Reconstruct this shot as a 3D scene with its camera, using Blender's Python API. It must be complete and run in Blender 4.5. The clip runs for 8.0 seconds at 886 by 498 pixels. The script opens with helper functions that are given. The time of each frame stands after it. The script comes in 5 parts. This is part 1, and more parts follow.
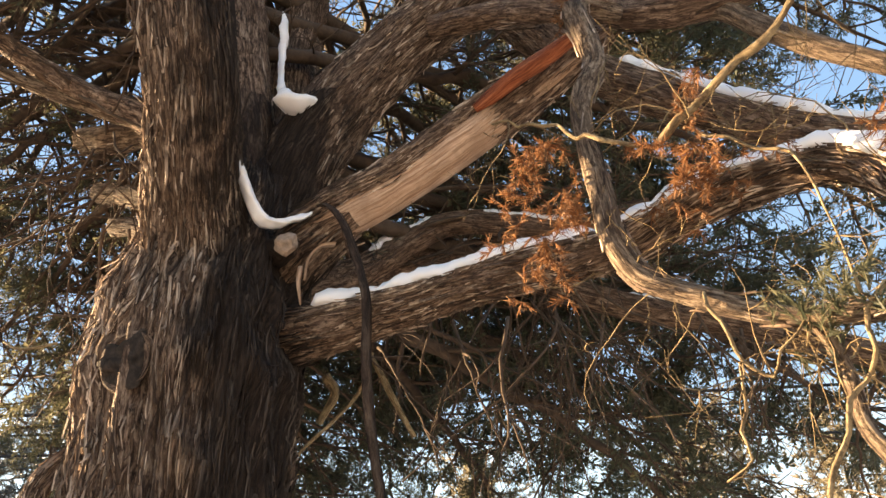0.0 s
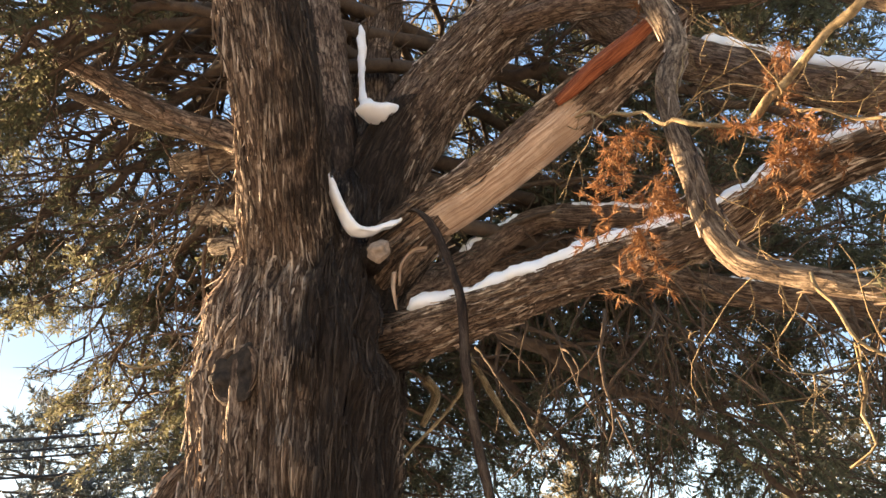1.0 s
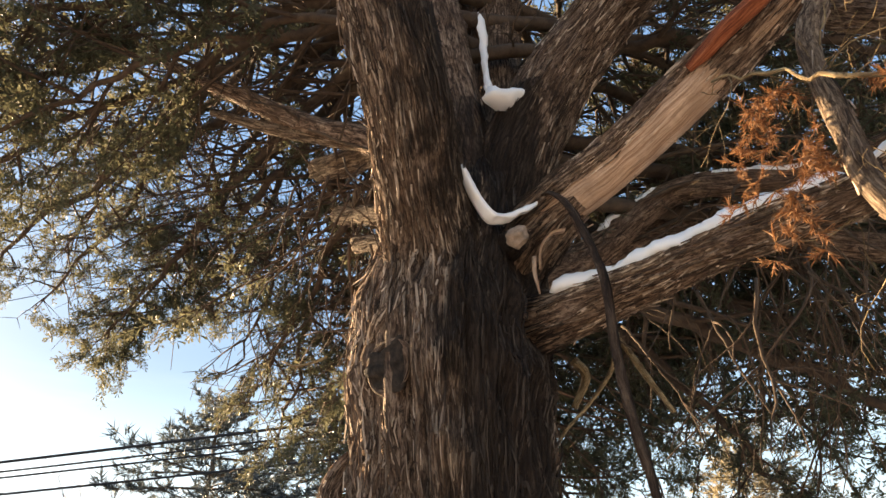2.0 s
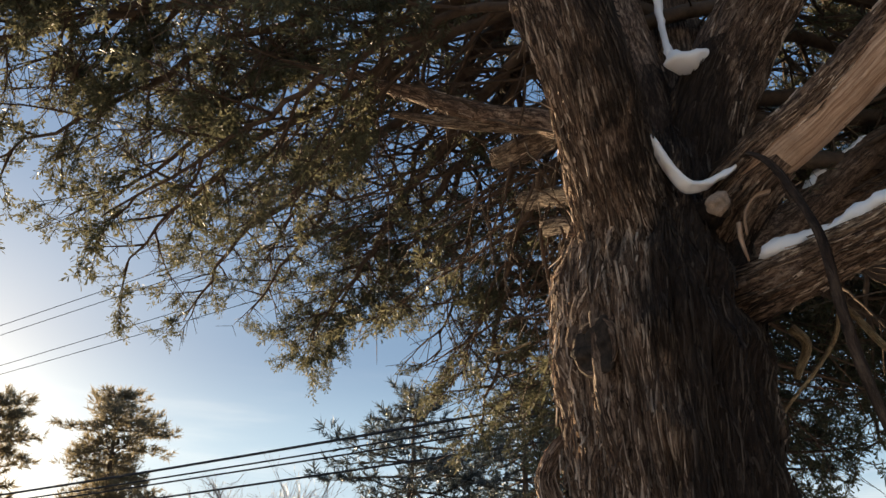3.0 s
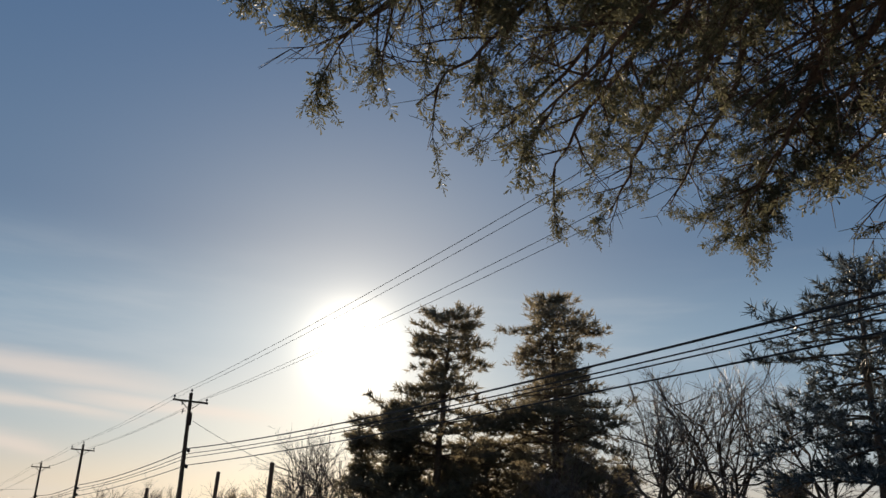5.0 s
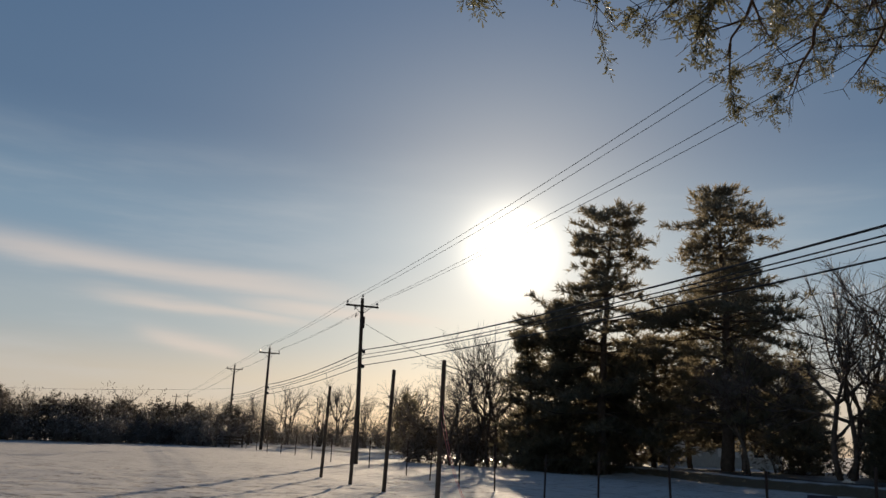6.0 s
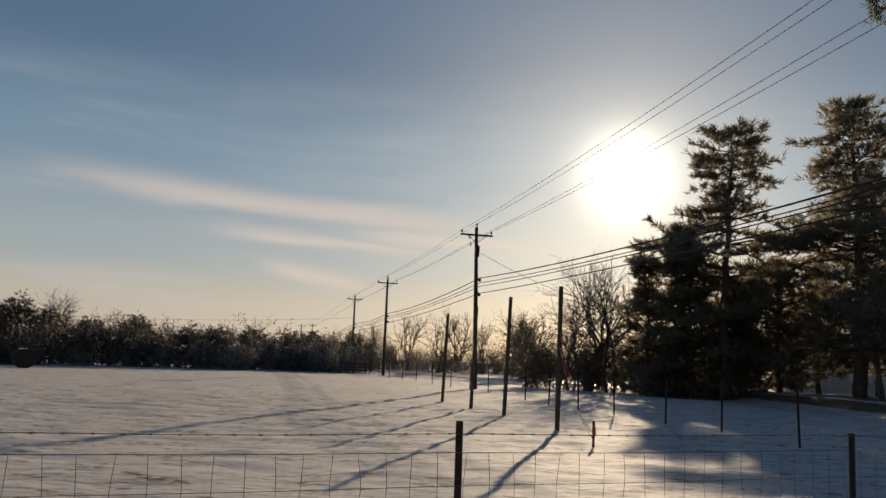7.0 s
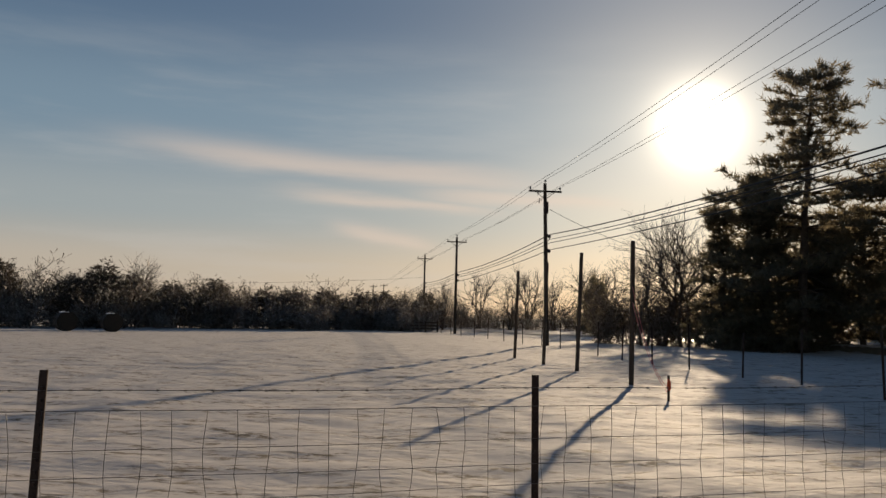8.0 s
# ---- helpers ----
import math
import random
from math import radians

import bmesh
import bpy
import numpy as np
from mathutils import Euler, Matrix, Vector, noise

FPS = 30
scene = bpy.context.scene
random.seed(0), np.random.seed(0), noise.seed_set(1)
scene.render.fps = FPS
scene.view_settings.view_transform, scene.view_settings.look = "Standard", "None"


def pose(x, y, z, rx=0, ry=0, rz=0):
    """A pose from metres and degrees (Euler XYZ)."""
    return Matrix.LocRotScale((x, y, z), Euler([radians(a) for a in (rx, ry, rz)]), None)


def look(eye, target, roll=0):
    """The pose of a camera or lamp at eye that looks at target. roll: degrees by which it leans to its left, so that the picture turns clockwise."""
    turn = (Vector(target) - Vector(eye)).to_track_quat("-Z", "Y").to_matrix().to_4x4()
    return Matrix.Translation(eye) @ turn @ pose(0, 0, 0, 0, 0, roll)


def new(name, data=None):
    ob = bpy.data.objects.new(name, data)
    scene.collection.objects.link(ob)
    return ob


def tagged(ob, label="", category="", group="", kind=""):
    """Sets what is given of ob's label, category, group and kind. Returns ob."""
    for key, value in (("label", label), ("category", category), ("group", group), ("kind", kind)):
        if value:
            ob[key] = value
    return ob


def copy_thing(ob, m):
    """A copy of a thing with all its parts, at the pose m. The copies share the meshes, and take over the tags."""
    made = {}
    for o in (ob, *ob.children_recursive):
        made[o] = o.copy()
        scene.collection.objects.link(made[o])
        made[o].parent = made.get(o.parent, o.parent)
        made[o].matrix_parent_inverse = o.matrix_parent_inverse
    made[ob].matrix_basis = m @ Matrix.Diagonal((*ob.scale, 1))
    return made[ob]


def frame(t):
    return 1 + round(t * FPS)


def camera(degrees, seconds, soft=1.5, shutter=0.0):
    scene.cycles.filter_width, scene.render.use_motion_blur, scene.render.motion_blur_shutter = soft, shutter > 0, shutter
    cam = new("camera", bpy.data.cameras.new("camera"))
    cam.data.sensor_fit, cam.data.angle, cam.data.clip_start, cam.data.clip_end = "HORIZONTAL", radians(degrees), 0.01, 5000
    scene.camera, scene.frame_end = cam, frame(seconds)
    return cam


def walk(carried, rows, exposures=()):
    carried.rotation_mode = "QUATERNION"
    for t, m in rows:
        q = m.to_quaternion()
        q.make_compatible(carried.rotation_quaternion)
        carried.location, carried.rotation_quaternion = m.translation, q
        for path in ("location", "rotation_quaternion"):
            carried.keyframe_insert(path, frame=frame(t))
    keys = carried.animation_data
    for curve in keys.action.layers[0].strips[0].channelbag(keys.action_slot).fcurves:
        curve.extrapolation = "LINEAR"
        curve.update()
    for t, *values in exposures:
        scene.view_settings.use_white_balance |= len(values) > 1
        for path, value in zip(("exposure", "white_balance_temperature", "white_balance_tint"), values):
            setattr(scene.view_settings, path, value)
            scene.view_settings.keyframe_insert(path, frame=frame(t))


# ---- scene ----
cam = camera(56.4, 8.0)
PATH = [
    (0, (0.311, -0.3, 1.845), (2.044, -0.128, 2.829), -1.4),
    (0.5, (0.306, -0.288, 1.845), (2.026, -0.032, 2.831), -1.9),
    (1, (0.299, -0.288, 1.845), (1.997, 0.092, 2.831), -1.9),
    (2.5, (0.261, -0.242, 1.835), (1.791, 0.627, 2.785), -0.8),
    (3, (0.242, -0.203, 1.836), (1.655, 0.858, 2.773), -0.1),
    (3.5, (0.217, -0.169, 1.833), (1.487, 1.074, 2.752), 0.1),
    (4, (0.198, -0.13, 1.834), (1.299, 1.285, 2.72), 0.6),
    (4.5, (0.187, -0.075, 1.829), (1.103, 1.51, 2.635), 1.7),
    (5, (0.159, -0.015, 1.812), (0.903, 1.708, 2.501), 2.3),
    (6.5, (0.04, 0.03, 1.717), (0.317, 1.98, 2.066), 2.5),
    (7, (0.02, 0.015, 1.71), (0.182, 1.99, 1.979), 2.3),
    (7.5, (0.009, 0.04, 1.698), (0.083, 2.028, 1.906), 1.6),
    (8, (-0.003, -0.026, 1.699), (-0.003, 1.968, 1.863), 1.3),
]
walk(cam, [(t, look(eye, target, roll)) for t, eye, target, roll in PATH],
     [(0.0, 2.70, 7600, 12), (1.0, 2.84, 7600, 12), (2.5, 1.95, 7100, 10), (3.0, 1.45, 6700, 9), (3.5, 1.18, 6300, 9), (4.5, 0.66, 6050, 9),
      (5.0, 0.38, 6000, 9), (6.5, 0.20, 6100, 9), (8.0, 0.11, 6400, 10)])

# ---- light ----
SUN_AZ, SUN_EL = radians(17.3), radians(13.0)      # azimuth from +y towards +x
SUN_DIR = Vector((math.sin(SUN_AZ) * math.cos(SUN_EL), math.cos(SUN_AZ) * math.cos(SUN_EL), math.sin(SUN_EL)))

world = bpy.data.worlds.new("winter_sky")
scene.world = world
world.use_nodes = True
wt = world.node_tree
wt.nodes.clear()


def wnode(kind, **kw):
    n = wt.nodes.new(kind)
    for k, v in kw.items():
        if k == "op":
            n.operation = v
        elif k == "blend":
            n.data_type, n.blend_type = "RGBA", v
    return n


def wmath(op, a, b=None, clamp=False):
    n = wt.nodes.new("ShaderNodeMath")
    n.operation, n.use_clamp = op, clamp
    for i, v in enumerate((a, b)):
        if v is None:
            continue
        if isinstance(v, (int, float)):
            n.inputs[i].default_value = v
        else:
            wt.links.new(v, n.inputs[i])
    return n.outputs[0]


def wmix(fac, a, b, blend="MIX"):
    n = wt.nodes.new("ShaderNodeMix")
    n.data_type, n.blend_type = "RGBA", blend
    for i, v in ((0, fac), (6, a), (7, b)):
        if isinstance(v, (int, float)):
            n.inputs[i].default_value = v
        elif isinstance(v, tuple):
            n.inputs[i].default_value = (*v, 1)
        else:
            wt.links.new(v, n.inputs[i])
    return n.outputs[2]


def wramp(fac, stops):
    n = wt.nodes.new("ShaderNodeValToRGB")
    el = n.color_ramp.elements
    while len(el) < len(stops):
        el.new(0.5)
    for e, (p, c) in zip(el, stops):
        e.position, e.color = p, (*c, 1)
    n.color_ramp.interpolation = "EASE"
    wt.links.new(fac, n.inputs[0])
    return n.outputs[0]


tc = wt.nodes.new("ShaderNodeTexCoord").outputs["Generated"]
sky = wt.nodes.new("ShaderNodeTexSky")
sky.sky_type, sky.sun_disc = "NISHITA", False
sky.sun_elevation, sky.sun_rotation = SUN_EL, SUN_AZ
sky.air_density, sky.dust_density, sky.ozone_density = 1.0, 1.2, 1.5
bg_sky = wmix(1.0, sky.outputs[0], (0.05, 0.05, 0.05), "MULTIPLY")

sep = wt.nodes.new("ShaderNodeSeparateXYZ")
wt.links.new(tc, sep.inputs[0])
dot = wt.nodes.new("ShaderNodeVectorMath")
dot.operation = "DOT_PRODUCT"
dot.inputs[1].default_value = SUN_DIR
wt.links.new(tc, dot.inputs[0])
ang = wmath("MULTIPLY", wmath("ARCCOSINE", wmath("MINIMUM", dot.outputs["Value"], 0.999999)), 57.2958)   # degrees from the sun
# pale winter haze that warms towards the horizon
haze = wramp(sep.outputs[2], [(0.0, (0.49, 0.385, 0.29)), (0.05, (0.48, 0.405, 0.33)), (0.12, (0.32, 0.35, 0.355)), (0.22, (0.175, 0.25, 0.315)), (0.36, (0.080, 0.133, 0.21)), (0.60, (0.060, 0.112, 0.20)), (1.0, (0.04, 0.08, 0.16))])
base = wmix(0.82, bg_sky, haze)
# thin streaks of cloud, low in the sky
mp = wt.nodes.new("ShaderNodeMapping")
mp.inputs["Scale"].default_value = (2.2, 2.2, 16.0)
wt.links.new(tc, mp.inputs[0])
nz = wt.nodes.new("ShaderNodeTexNoise")
nz.inputs["Scale"].default_value, nz.inputs["Detail"].default_value, nz.inputs["Roughness"].default_value = 1.7, 5.0, 0.55
wt.links.new(mp.outputs[0], nz.inputs["Vector"])
azim = wmath("ARCTAN2", sep.outputs[0], sep.outputs[1])
wisp = wmath("SUBTRACT", nz.outputs[0], 0.5)


def bank(z0, slope, thick, middle, half):
    """A soft cloud bank about height z0, drifting by slope with azimuth."""
    off = wmath("SUBTRACT", wmath("SUBTRACT", sep.outputs[2], wmath("MULTIPLY", azim, slope)), z0)
    off = wmath("DIVIDE", wmath("ADD", off, wmath("MULTIPLY", wisp, 0.035)), thick)
    side = wmath("DIVIDE", wmath("SUBTRACT", azim, middle), half)
    side = wmath("MULTIPLY", wmath("MULTIPLY", side, side), wmath("MULTIPLY", side, side))
    return wmath("POWER", 2.718, wmath("MULTIPLY", wmath("ADD", wmath("MULTIPLY", off, off), side), -1.0))


cloud = bank(0.168, -0.072, 0.013, -0.12, 0.23)
for row in ((0.128, -0.09, 0.008, -0.06, 0.12), (0.080, -0.20, 0.010, -0.07, 0.06), (0.145, -0.05, 0.010, 0.10, 0.12)):
    cloud = wmath("MAXIMUM", cloud, bank(*row))
high = wramp(nz.outputs[0], [(0.45, (0, 0, 0)), (0.75, (0.22, 0.22, 0.22))])
low = wramp(sep.outputs[2], [(0.02, (1, 1, 1)), (0.24, (0.75, 0.75, 0.75)), (0.36, (0, 0, 0))])
base = wmix(wmath("MULTIPLY", high, low), base, (0.55, 0.52, 0.48))
base = wmix(wmath("MULTIPLY", cloud, 0.5), base, (0.72, 0.56, 0.44))
# the bright aureole round the sun
glow = wmath("ADD", wmath("MULTIPLY", wmath("POWER", 2.718, wmath("MULTIPLY", ang, -1.12)), 11.0),
             wmath("MULTIPLY", wmath("POWER", 2.718, wmath("MULTIPLY", ang, -0.17)), 0.42))
gl = wt.nodes.new("ShaderNodeCombineColor")
for i, k in enumerate((1.0, 0.84, 0.62)):
    wt.links.new(wmath("MULTIPLY", glow, k), gl.inputs[i])
base = wmix(1.0, base, gl.outputs[0], "ADD")
bg = wt.nodes.new("ShaderNodeBackground")
bg.inputs[1].default_value = 1.0
wt.links.new(base, bg.inputs[0])
wo = wt.nodes.new("ShaderNodeOutputWorld")
wt.links.new(bg.outputs[0], wo.inputs[0])

sun = new("sun", bpy.data.lights.new("sun", "SUN"))
sun.data.energy, sun.data.angle, sun.data.color = 5.4, radians(0.6), (1.0, 0.76, 0.50)
sun.matrix_world = look(SUN_DIR * 100, (0, 0, 0))

# ---- materials ----


class Nodes:
    """A small helper that writes node materials."""

    def __init__(self, name):
        self.mat = bpy.data.materials.new(name)
        self.mat.use_nodes = True
        self.t = self.mat.node_tree
        self.t.nodes.clear()
        self.out = self.t.nodes.new("ShaderNodeOutputMaterial")

    def put(self, socket, v):
        if v is None:
            return
        if isinstance(v, bpy.types.NodeSocket):
            self.t.links.new(v, socket)
        elif isinstance(v, tuple) and len(v) == 3 and len(socket.default_value) == 4:
            socket.default_value = (*v, 1)
        else:
            socket.default_value = v

    def coord(self, which="Object"):
        return self.t.nodes.new("ShaderNodeTexCoord").outputs[which]

    def mapping(self, vec, scale):
        n = self.t.nodes.new("ShaderNodeMapping")
        n.inputs["Scale"].default_value = scale
        self.t.links.new(vec, n.inputs[0])
        return n.outputs[0]

    def noise(self, vec, scale, detail=4.0, rough=0.55):
        n = self.t.nodes.new("ShaderNodeTexNoise")
        self.put(n.inputs["Vector"], vec)
        n.inputs["Scale"].default_value, n.inputs["Detail"].default_value, n.inputs["Roughness"].default_value = scale, detail, rough
        return n.outputs[0]

    def ramp(self, fac, stops):
        n = self.t.nodes.new("ShaderNodeValToRGB")
        el = n.color_ramp.elements
        while len(el) < len(stops):
            el.new(0.5)
        for e, (p, c) in zip(el, stops):
            e.position, e.color = p, (*c, 1) if isinstance(c, tuple) else (c, c, c, 1)
        self.put(n.inputs[0], fac)
        return n.outputs[0]

    def mix(self, fac, a, b, blend="MIX"):
        n = self.t.nodes.new("ShaderNodeMix")
        n.data_type, n.blend_type = "RGBA", blend
        for i, v in ((0, fac), (6, a), (7, b)):
            self.put(n.inputs[i], v)
        return n.outputs[2]

    def math(self, op, a, b=0.0):
        n = self.t.nodes.new("ShaderNodeMath")
        n.operation = op
        self.put(n.inputs[0], a)
        self.put(n.inputs[1], b)
        return n.outputs[0]

    def island(self):
        return self.t.nodes.new("ShaderNodeNewGeometry").outputs["Random Per Island"]

    def chance(self):
        return self.t.nodes.new("ShaderNodeObjectInfo").outputs["Random"]

    def up(self):
        n = self.t.nodes.new("ShaderNodeSeparateXYZ")
        self.t.links.new(self.t.nodes.new("ShaderNodeNewGeometry").outputs["Normal"], n.inputs[0])
        return n.outputs[2]

    def surface(self, color, rough=0.8, height=None, bump=0.5, depth=0.01, metal=0.0, spec=0.3, leaf=None, glow=None):
        p = self.t.nodes.new("ShaderNodeBsdfPrincipled")
        self.put(p.inputs["Base Color"], color)
        self.put(p.inputs["Roughness"], rough)
        self.put(p.inputs["Metallic"], metal)
        self.put(p.inputs["Specular IOR Level"], spec)
        if height is not None:
            b = self.t.nodes.new("ShaderNodeBump")
            b.inputs["Strength"].default_value, b.inputs["Distance"].default_value = bump, depth
            self.put(b.inputs["Height"], height)
            self.t.links.new(b.outputs[0], p.inputs["Normal"])
        last = p.outputs[0]
        if leaf is not None:
            tr = self.t.nodes.new("ShaderNodeBsdfTranslucent")
            self.put(tr.inputs[0], glow if glow is not None else color)
            ms = self.t.nodes.new("ShaderNodeMixShader")
            ms.inputs[0].default_value = leaf
            self.t.links.new(last, ms.inputs[1])
            self.t.links.new(tr.outputs[0], ms.inputs[2])
            last = ms.outputs[0]
        self.t.links.new(last, self.out.inputs[0])
        return self.mat


def bark_band(n, col):
    """Darkens the bark in a ragged upright band round y 0.62, below z 4.3."""
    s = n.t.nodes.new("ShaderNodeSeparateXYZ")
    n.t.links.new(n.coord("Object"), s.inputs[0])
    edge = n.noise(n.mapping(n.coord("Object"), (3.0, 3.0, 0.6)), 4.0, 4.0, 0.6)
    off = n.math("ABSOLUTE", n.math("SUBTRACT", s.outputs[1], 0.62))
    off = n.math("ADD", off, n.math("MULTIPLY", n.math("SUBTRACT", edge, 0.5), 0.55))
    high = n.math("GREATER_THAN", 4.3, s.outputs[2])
    darkened = n.math("MULTIPLY", n.ramp(off, [(0.12, 1.0), (0.24, 0.0)]), high)
    return n.mix(darkened, col, n.mix(0.88, col, (0.012, 0.008, 0.006)))


def bark_material(name, dark, mid, light, stretch=(60.0, 3.0, 1.0), rough=0.85, depth=0.012, darkened=False, flaky=True):
    """Fibrous bark: short overlapping fibres along the limb (uv in metres: round, along), split by dark fissures, their
    shade put into the colour.
    """
    n = Nodes(name)
    uv = n.coord("UV")
    sway = n.t.nodes.new("ShaderNodeVectorMath")
    sway.operation = "MULTIPLY_ADD"
    wob = n.t.nodes.new("ShaderNodeTexNoise")
    wob.inputs["Scale"].default_value, wob.inputs["Detail"].default_value = 9.0, 2.0
    n.t.links.new(uv, wob.inputs["Vector"])
    n.t.links.new(wob.outputs["Color"], sway.inputs[0])
    sway.inputs[1].default_value = (0.022, 0.03, 0.0)
    n.t.links.new(uv, sway.inputs[2])
    v = sway.outputs[0]
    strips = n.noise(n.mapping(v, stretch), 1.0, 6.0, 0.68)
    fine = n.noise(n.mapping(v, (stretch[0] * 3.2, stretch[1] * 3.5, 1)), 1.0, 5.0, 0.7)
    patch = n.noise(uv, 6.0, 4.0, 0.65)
    # furrow shade sits in the colour: darkest where the bump noise runs low
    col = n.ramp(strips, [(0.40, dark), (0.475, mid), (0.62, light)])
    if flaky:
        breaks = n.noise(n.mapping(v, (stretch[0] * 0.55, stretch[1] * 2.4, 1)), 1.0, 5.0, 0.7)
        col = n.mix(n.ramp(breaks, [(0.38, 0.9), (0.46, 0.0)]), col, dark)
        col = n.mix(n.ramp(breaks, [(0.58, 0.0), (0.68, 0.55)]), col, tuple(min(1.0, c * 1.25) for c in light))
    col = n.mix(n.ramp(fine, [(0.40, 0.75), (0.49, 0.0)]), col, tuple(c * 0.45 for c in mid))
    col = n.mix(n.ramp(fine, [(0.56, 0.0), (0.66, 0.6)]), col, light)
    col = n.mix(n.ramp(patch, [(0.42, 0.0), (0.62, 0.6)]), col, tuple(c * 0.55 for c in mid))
    # near-black upright band laid over the bark colour
    if darkened:
        col = bark_band(n, col)
    h = n.math("ADD", n.math("MULTIPLY", strips, 1.0), n.math("MULTIPLY", fine, 0.6))
    return n.surface(col, rough, h, 1.0, depth, spec=0.2)


def plain(name, color, rough=0.7, vary=0.25, scale=12.0, depth=0.003, metal=0.0, spec=0.3, stretch=(1, 1, 1)):
    n = Nodes(name)
    v = n.mapping(n.coord("Object"), stretch)
    a, b = n.noise(v, scale, 5.0), n.noise(v, scale * 6, 3.0)
    lo, hi = tuple(c * (1 - vary) for c in color), tuple(min(1, c * (1 + vary)) for c in color)
    col = n.mix(n.ramp(b, [(0.35, 0.0), (0.7, 0.5)]), n.ramp(a, [(0.3, lo), (0.7, hi)]), lo)
    return n.surface(col, rough, n.math("ADD", a, n.math("MULTIPLY", b, 0.4)), 0.5, depth, metal, spec)


def leaf_material(name, a, b, c, leaf=0.35, rough=0.5, spec=0.4, glow=None):
    n = Nodes(name)
    col = n.ramp(n.island(), [(0.0, a), (0.55, b), (1.0, c)])
    big = n.noise(n.coord("Object"), 1.6, 2.0)
    col = n.mix(n.ramp(big, [(0.4, 0.0), (0.65, 0.55)]), col, a)
    return n.surface(col, rough, leaf=leaf, spec=spec, glow=n.mix(0.5, col, glow) if glow else None)


M_BARK = bark_material("cedar_bark", (0.016, 0.010, 0.007), (0.13, 0.080, 0.054), (0.44, 0.32, 0.23), (105.0, 9.0, 1.0), depth=0.016, darkened=True)
def shred_material(name, a, b, c):
    """Loose strips of bark, each of its own tone."""
    n = Nodes(name)
    uv = n.coord("UV")
    fib = n.noise(n.mapping(uv, (260.0, 18.0, 1.0)), 1.0, 4.0, 0.6)
    patch = n.noise(n.mapping(n.coord("Object"), (3.4, 3.4, 0.55)), 5.0, 4.0, 0.6)
    col = n.ramp(n.island(), [(0.0, a), (0.5, b), (0.85, c), (1.0, tuple(min(1, v * 1.35) for v in c))])
    col = n.mix(n.ramp(fib, [(0.38, 0.6), (0.52, 0.0)]), col, tuple(v * 0.5 for v in a))
    col = n.mix(n.ramp(patch, [(0.46, 0.0), (0.57, 0.7)]), col, tuple(v * 0.55 for v in a))
    return n.surface(bark_band(n, col), 0.8, fib, 0.8, 0.006, spec=0.25)


M_SHRED = shred_material("shredding_bark", (0.045, 0.028, 0.019), (0.22, 0.145, 0.10), (0.55, 0.43, 0.33))
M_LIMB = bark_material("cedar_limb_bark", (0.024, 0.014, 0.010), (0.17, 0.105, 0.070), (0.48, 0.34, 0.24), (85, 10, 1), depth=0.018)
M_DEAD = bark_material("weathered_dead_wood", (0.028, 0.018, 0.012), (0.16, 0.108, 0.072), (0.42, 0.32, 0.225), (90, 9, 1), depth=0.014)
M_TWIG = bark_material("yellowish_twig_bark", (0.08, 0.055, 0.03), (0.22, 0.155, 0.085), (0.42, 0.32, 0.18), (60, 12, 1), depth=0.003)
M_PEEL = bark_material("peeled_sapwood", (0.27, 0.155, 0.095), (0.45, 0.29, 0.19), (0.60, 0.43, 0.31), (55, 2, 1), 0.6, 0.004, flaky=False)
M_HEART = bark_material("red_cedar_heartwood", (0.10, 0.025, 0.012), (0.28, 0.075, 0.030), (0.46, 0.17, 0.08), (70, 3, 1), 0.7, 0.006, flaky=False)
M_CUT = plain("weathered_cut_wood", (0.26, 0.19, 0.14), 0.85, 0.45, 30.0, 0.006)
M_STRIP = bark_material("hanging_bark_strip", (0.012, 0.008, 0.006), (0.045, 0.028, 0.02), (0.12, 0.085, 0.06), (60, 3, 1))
M_ROT = plain("rotted_cut_wood", (0.032, 0.023, 0.017), 0.95, 0.7, 38.0, 0.02)
M_WOOD = plain("dark_twig_wood", (0.085, 0.058, 0.040), 0.9, 0.4, 20.0, 0.003)
M_LEAF = leaf_material("cedar_foliage", (0.034, 0.046, 0.026), (0.070, 0.080, 0.042), (0.16, 0.145, 0.085), 0.48, 0.55, 0.30, (0.20, 0.185, 0.12))
M_RUST = leaf_material("dead_orange_foliage", (0.13, 0.058, 0.028), (0.25, 0.115, 0.052), (0.36, 0.20, 0.10), 0.35, 0.7, 0.2)
M_PINE = leaf_material("pine_needles", (0.065, 0.064, 0.040), (0.12, 0.108, 0.066), (0.21, 0.17, 0.115), 0.66, 0.5, 0.35, (0.34, 0.29, 0.20))
M_ICY = leaf_material("icy_needles", (0.030, 0.038, 0.036), (0.07, 0.082, 0.082), (0.24, 0.27, 0.28), 0.3, 0.42, 0.35)
M_FARBARK = plain("far_bark", (0.10, 0.075, 0.055), 0.9, 0.4, 3.0, 0.01)
M_ICETWIG = plain("frosted_twigs", (0.15, 0.12, 0.10), 0.5, 0.4, 5.0, 0.002, spec=0.35)
M_BRUSH = leaf_material("brush_leaves", (0.045, 0.038, 0.028), (0.090, 0.074, 0.056), (0.19, 0.165, 0.14), 0.3, 0.7, 0.15)


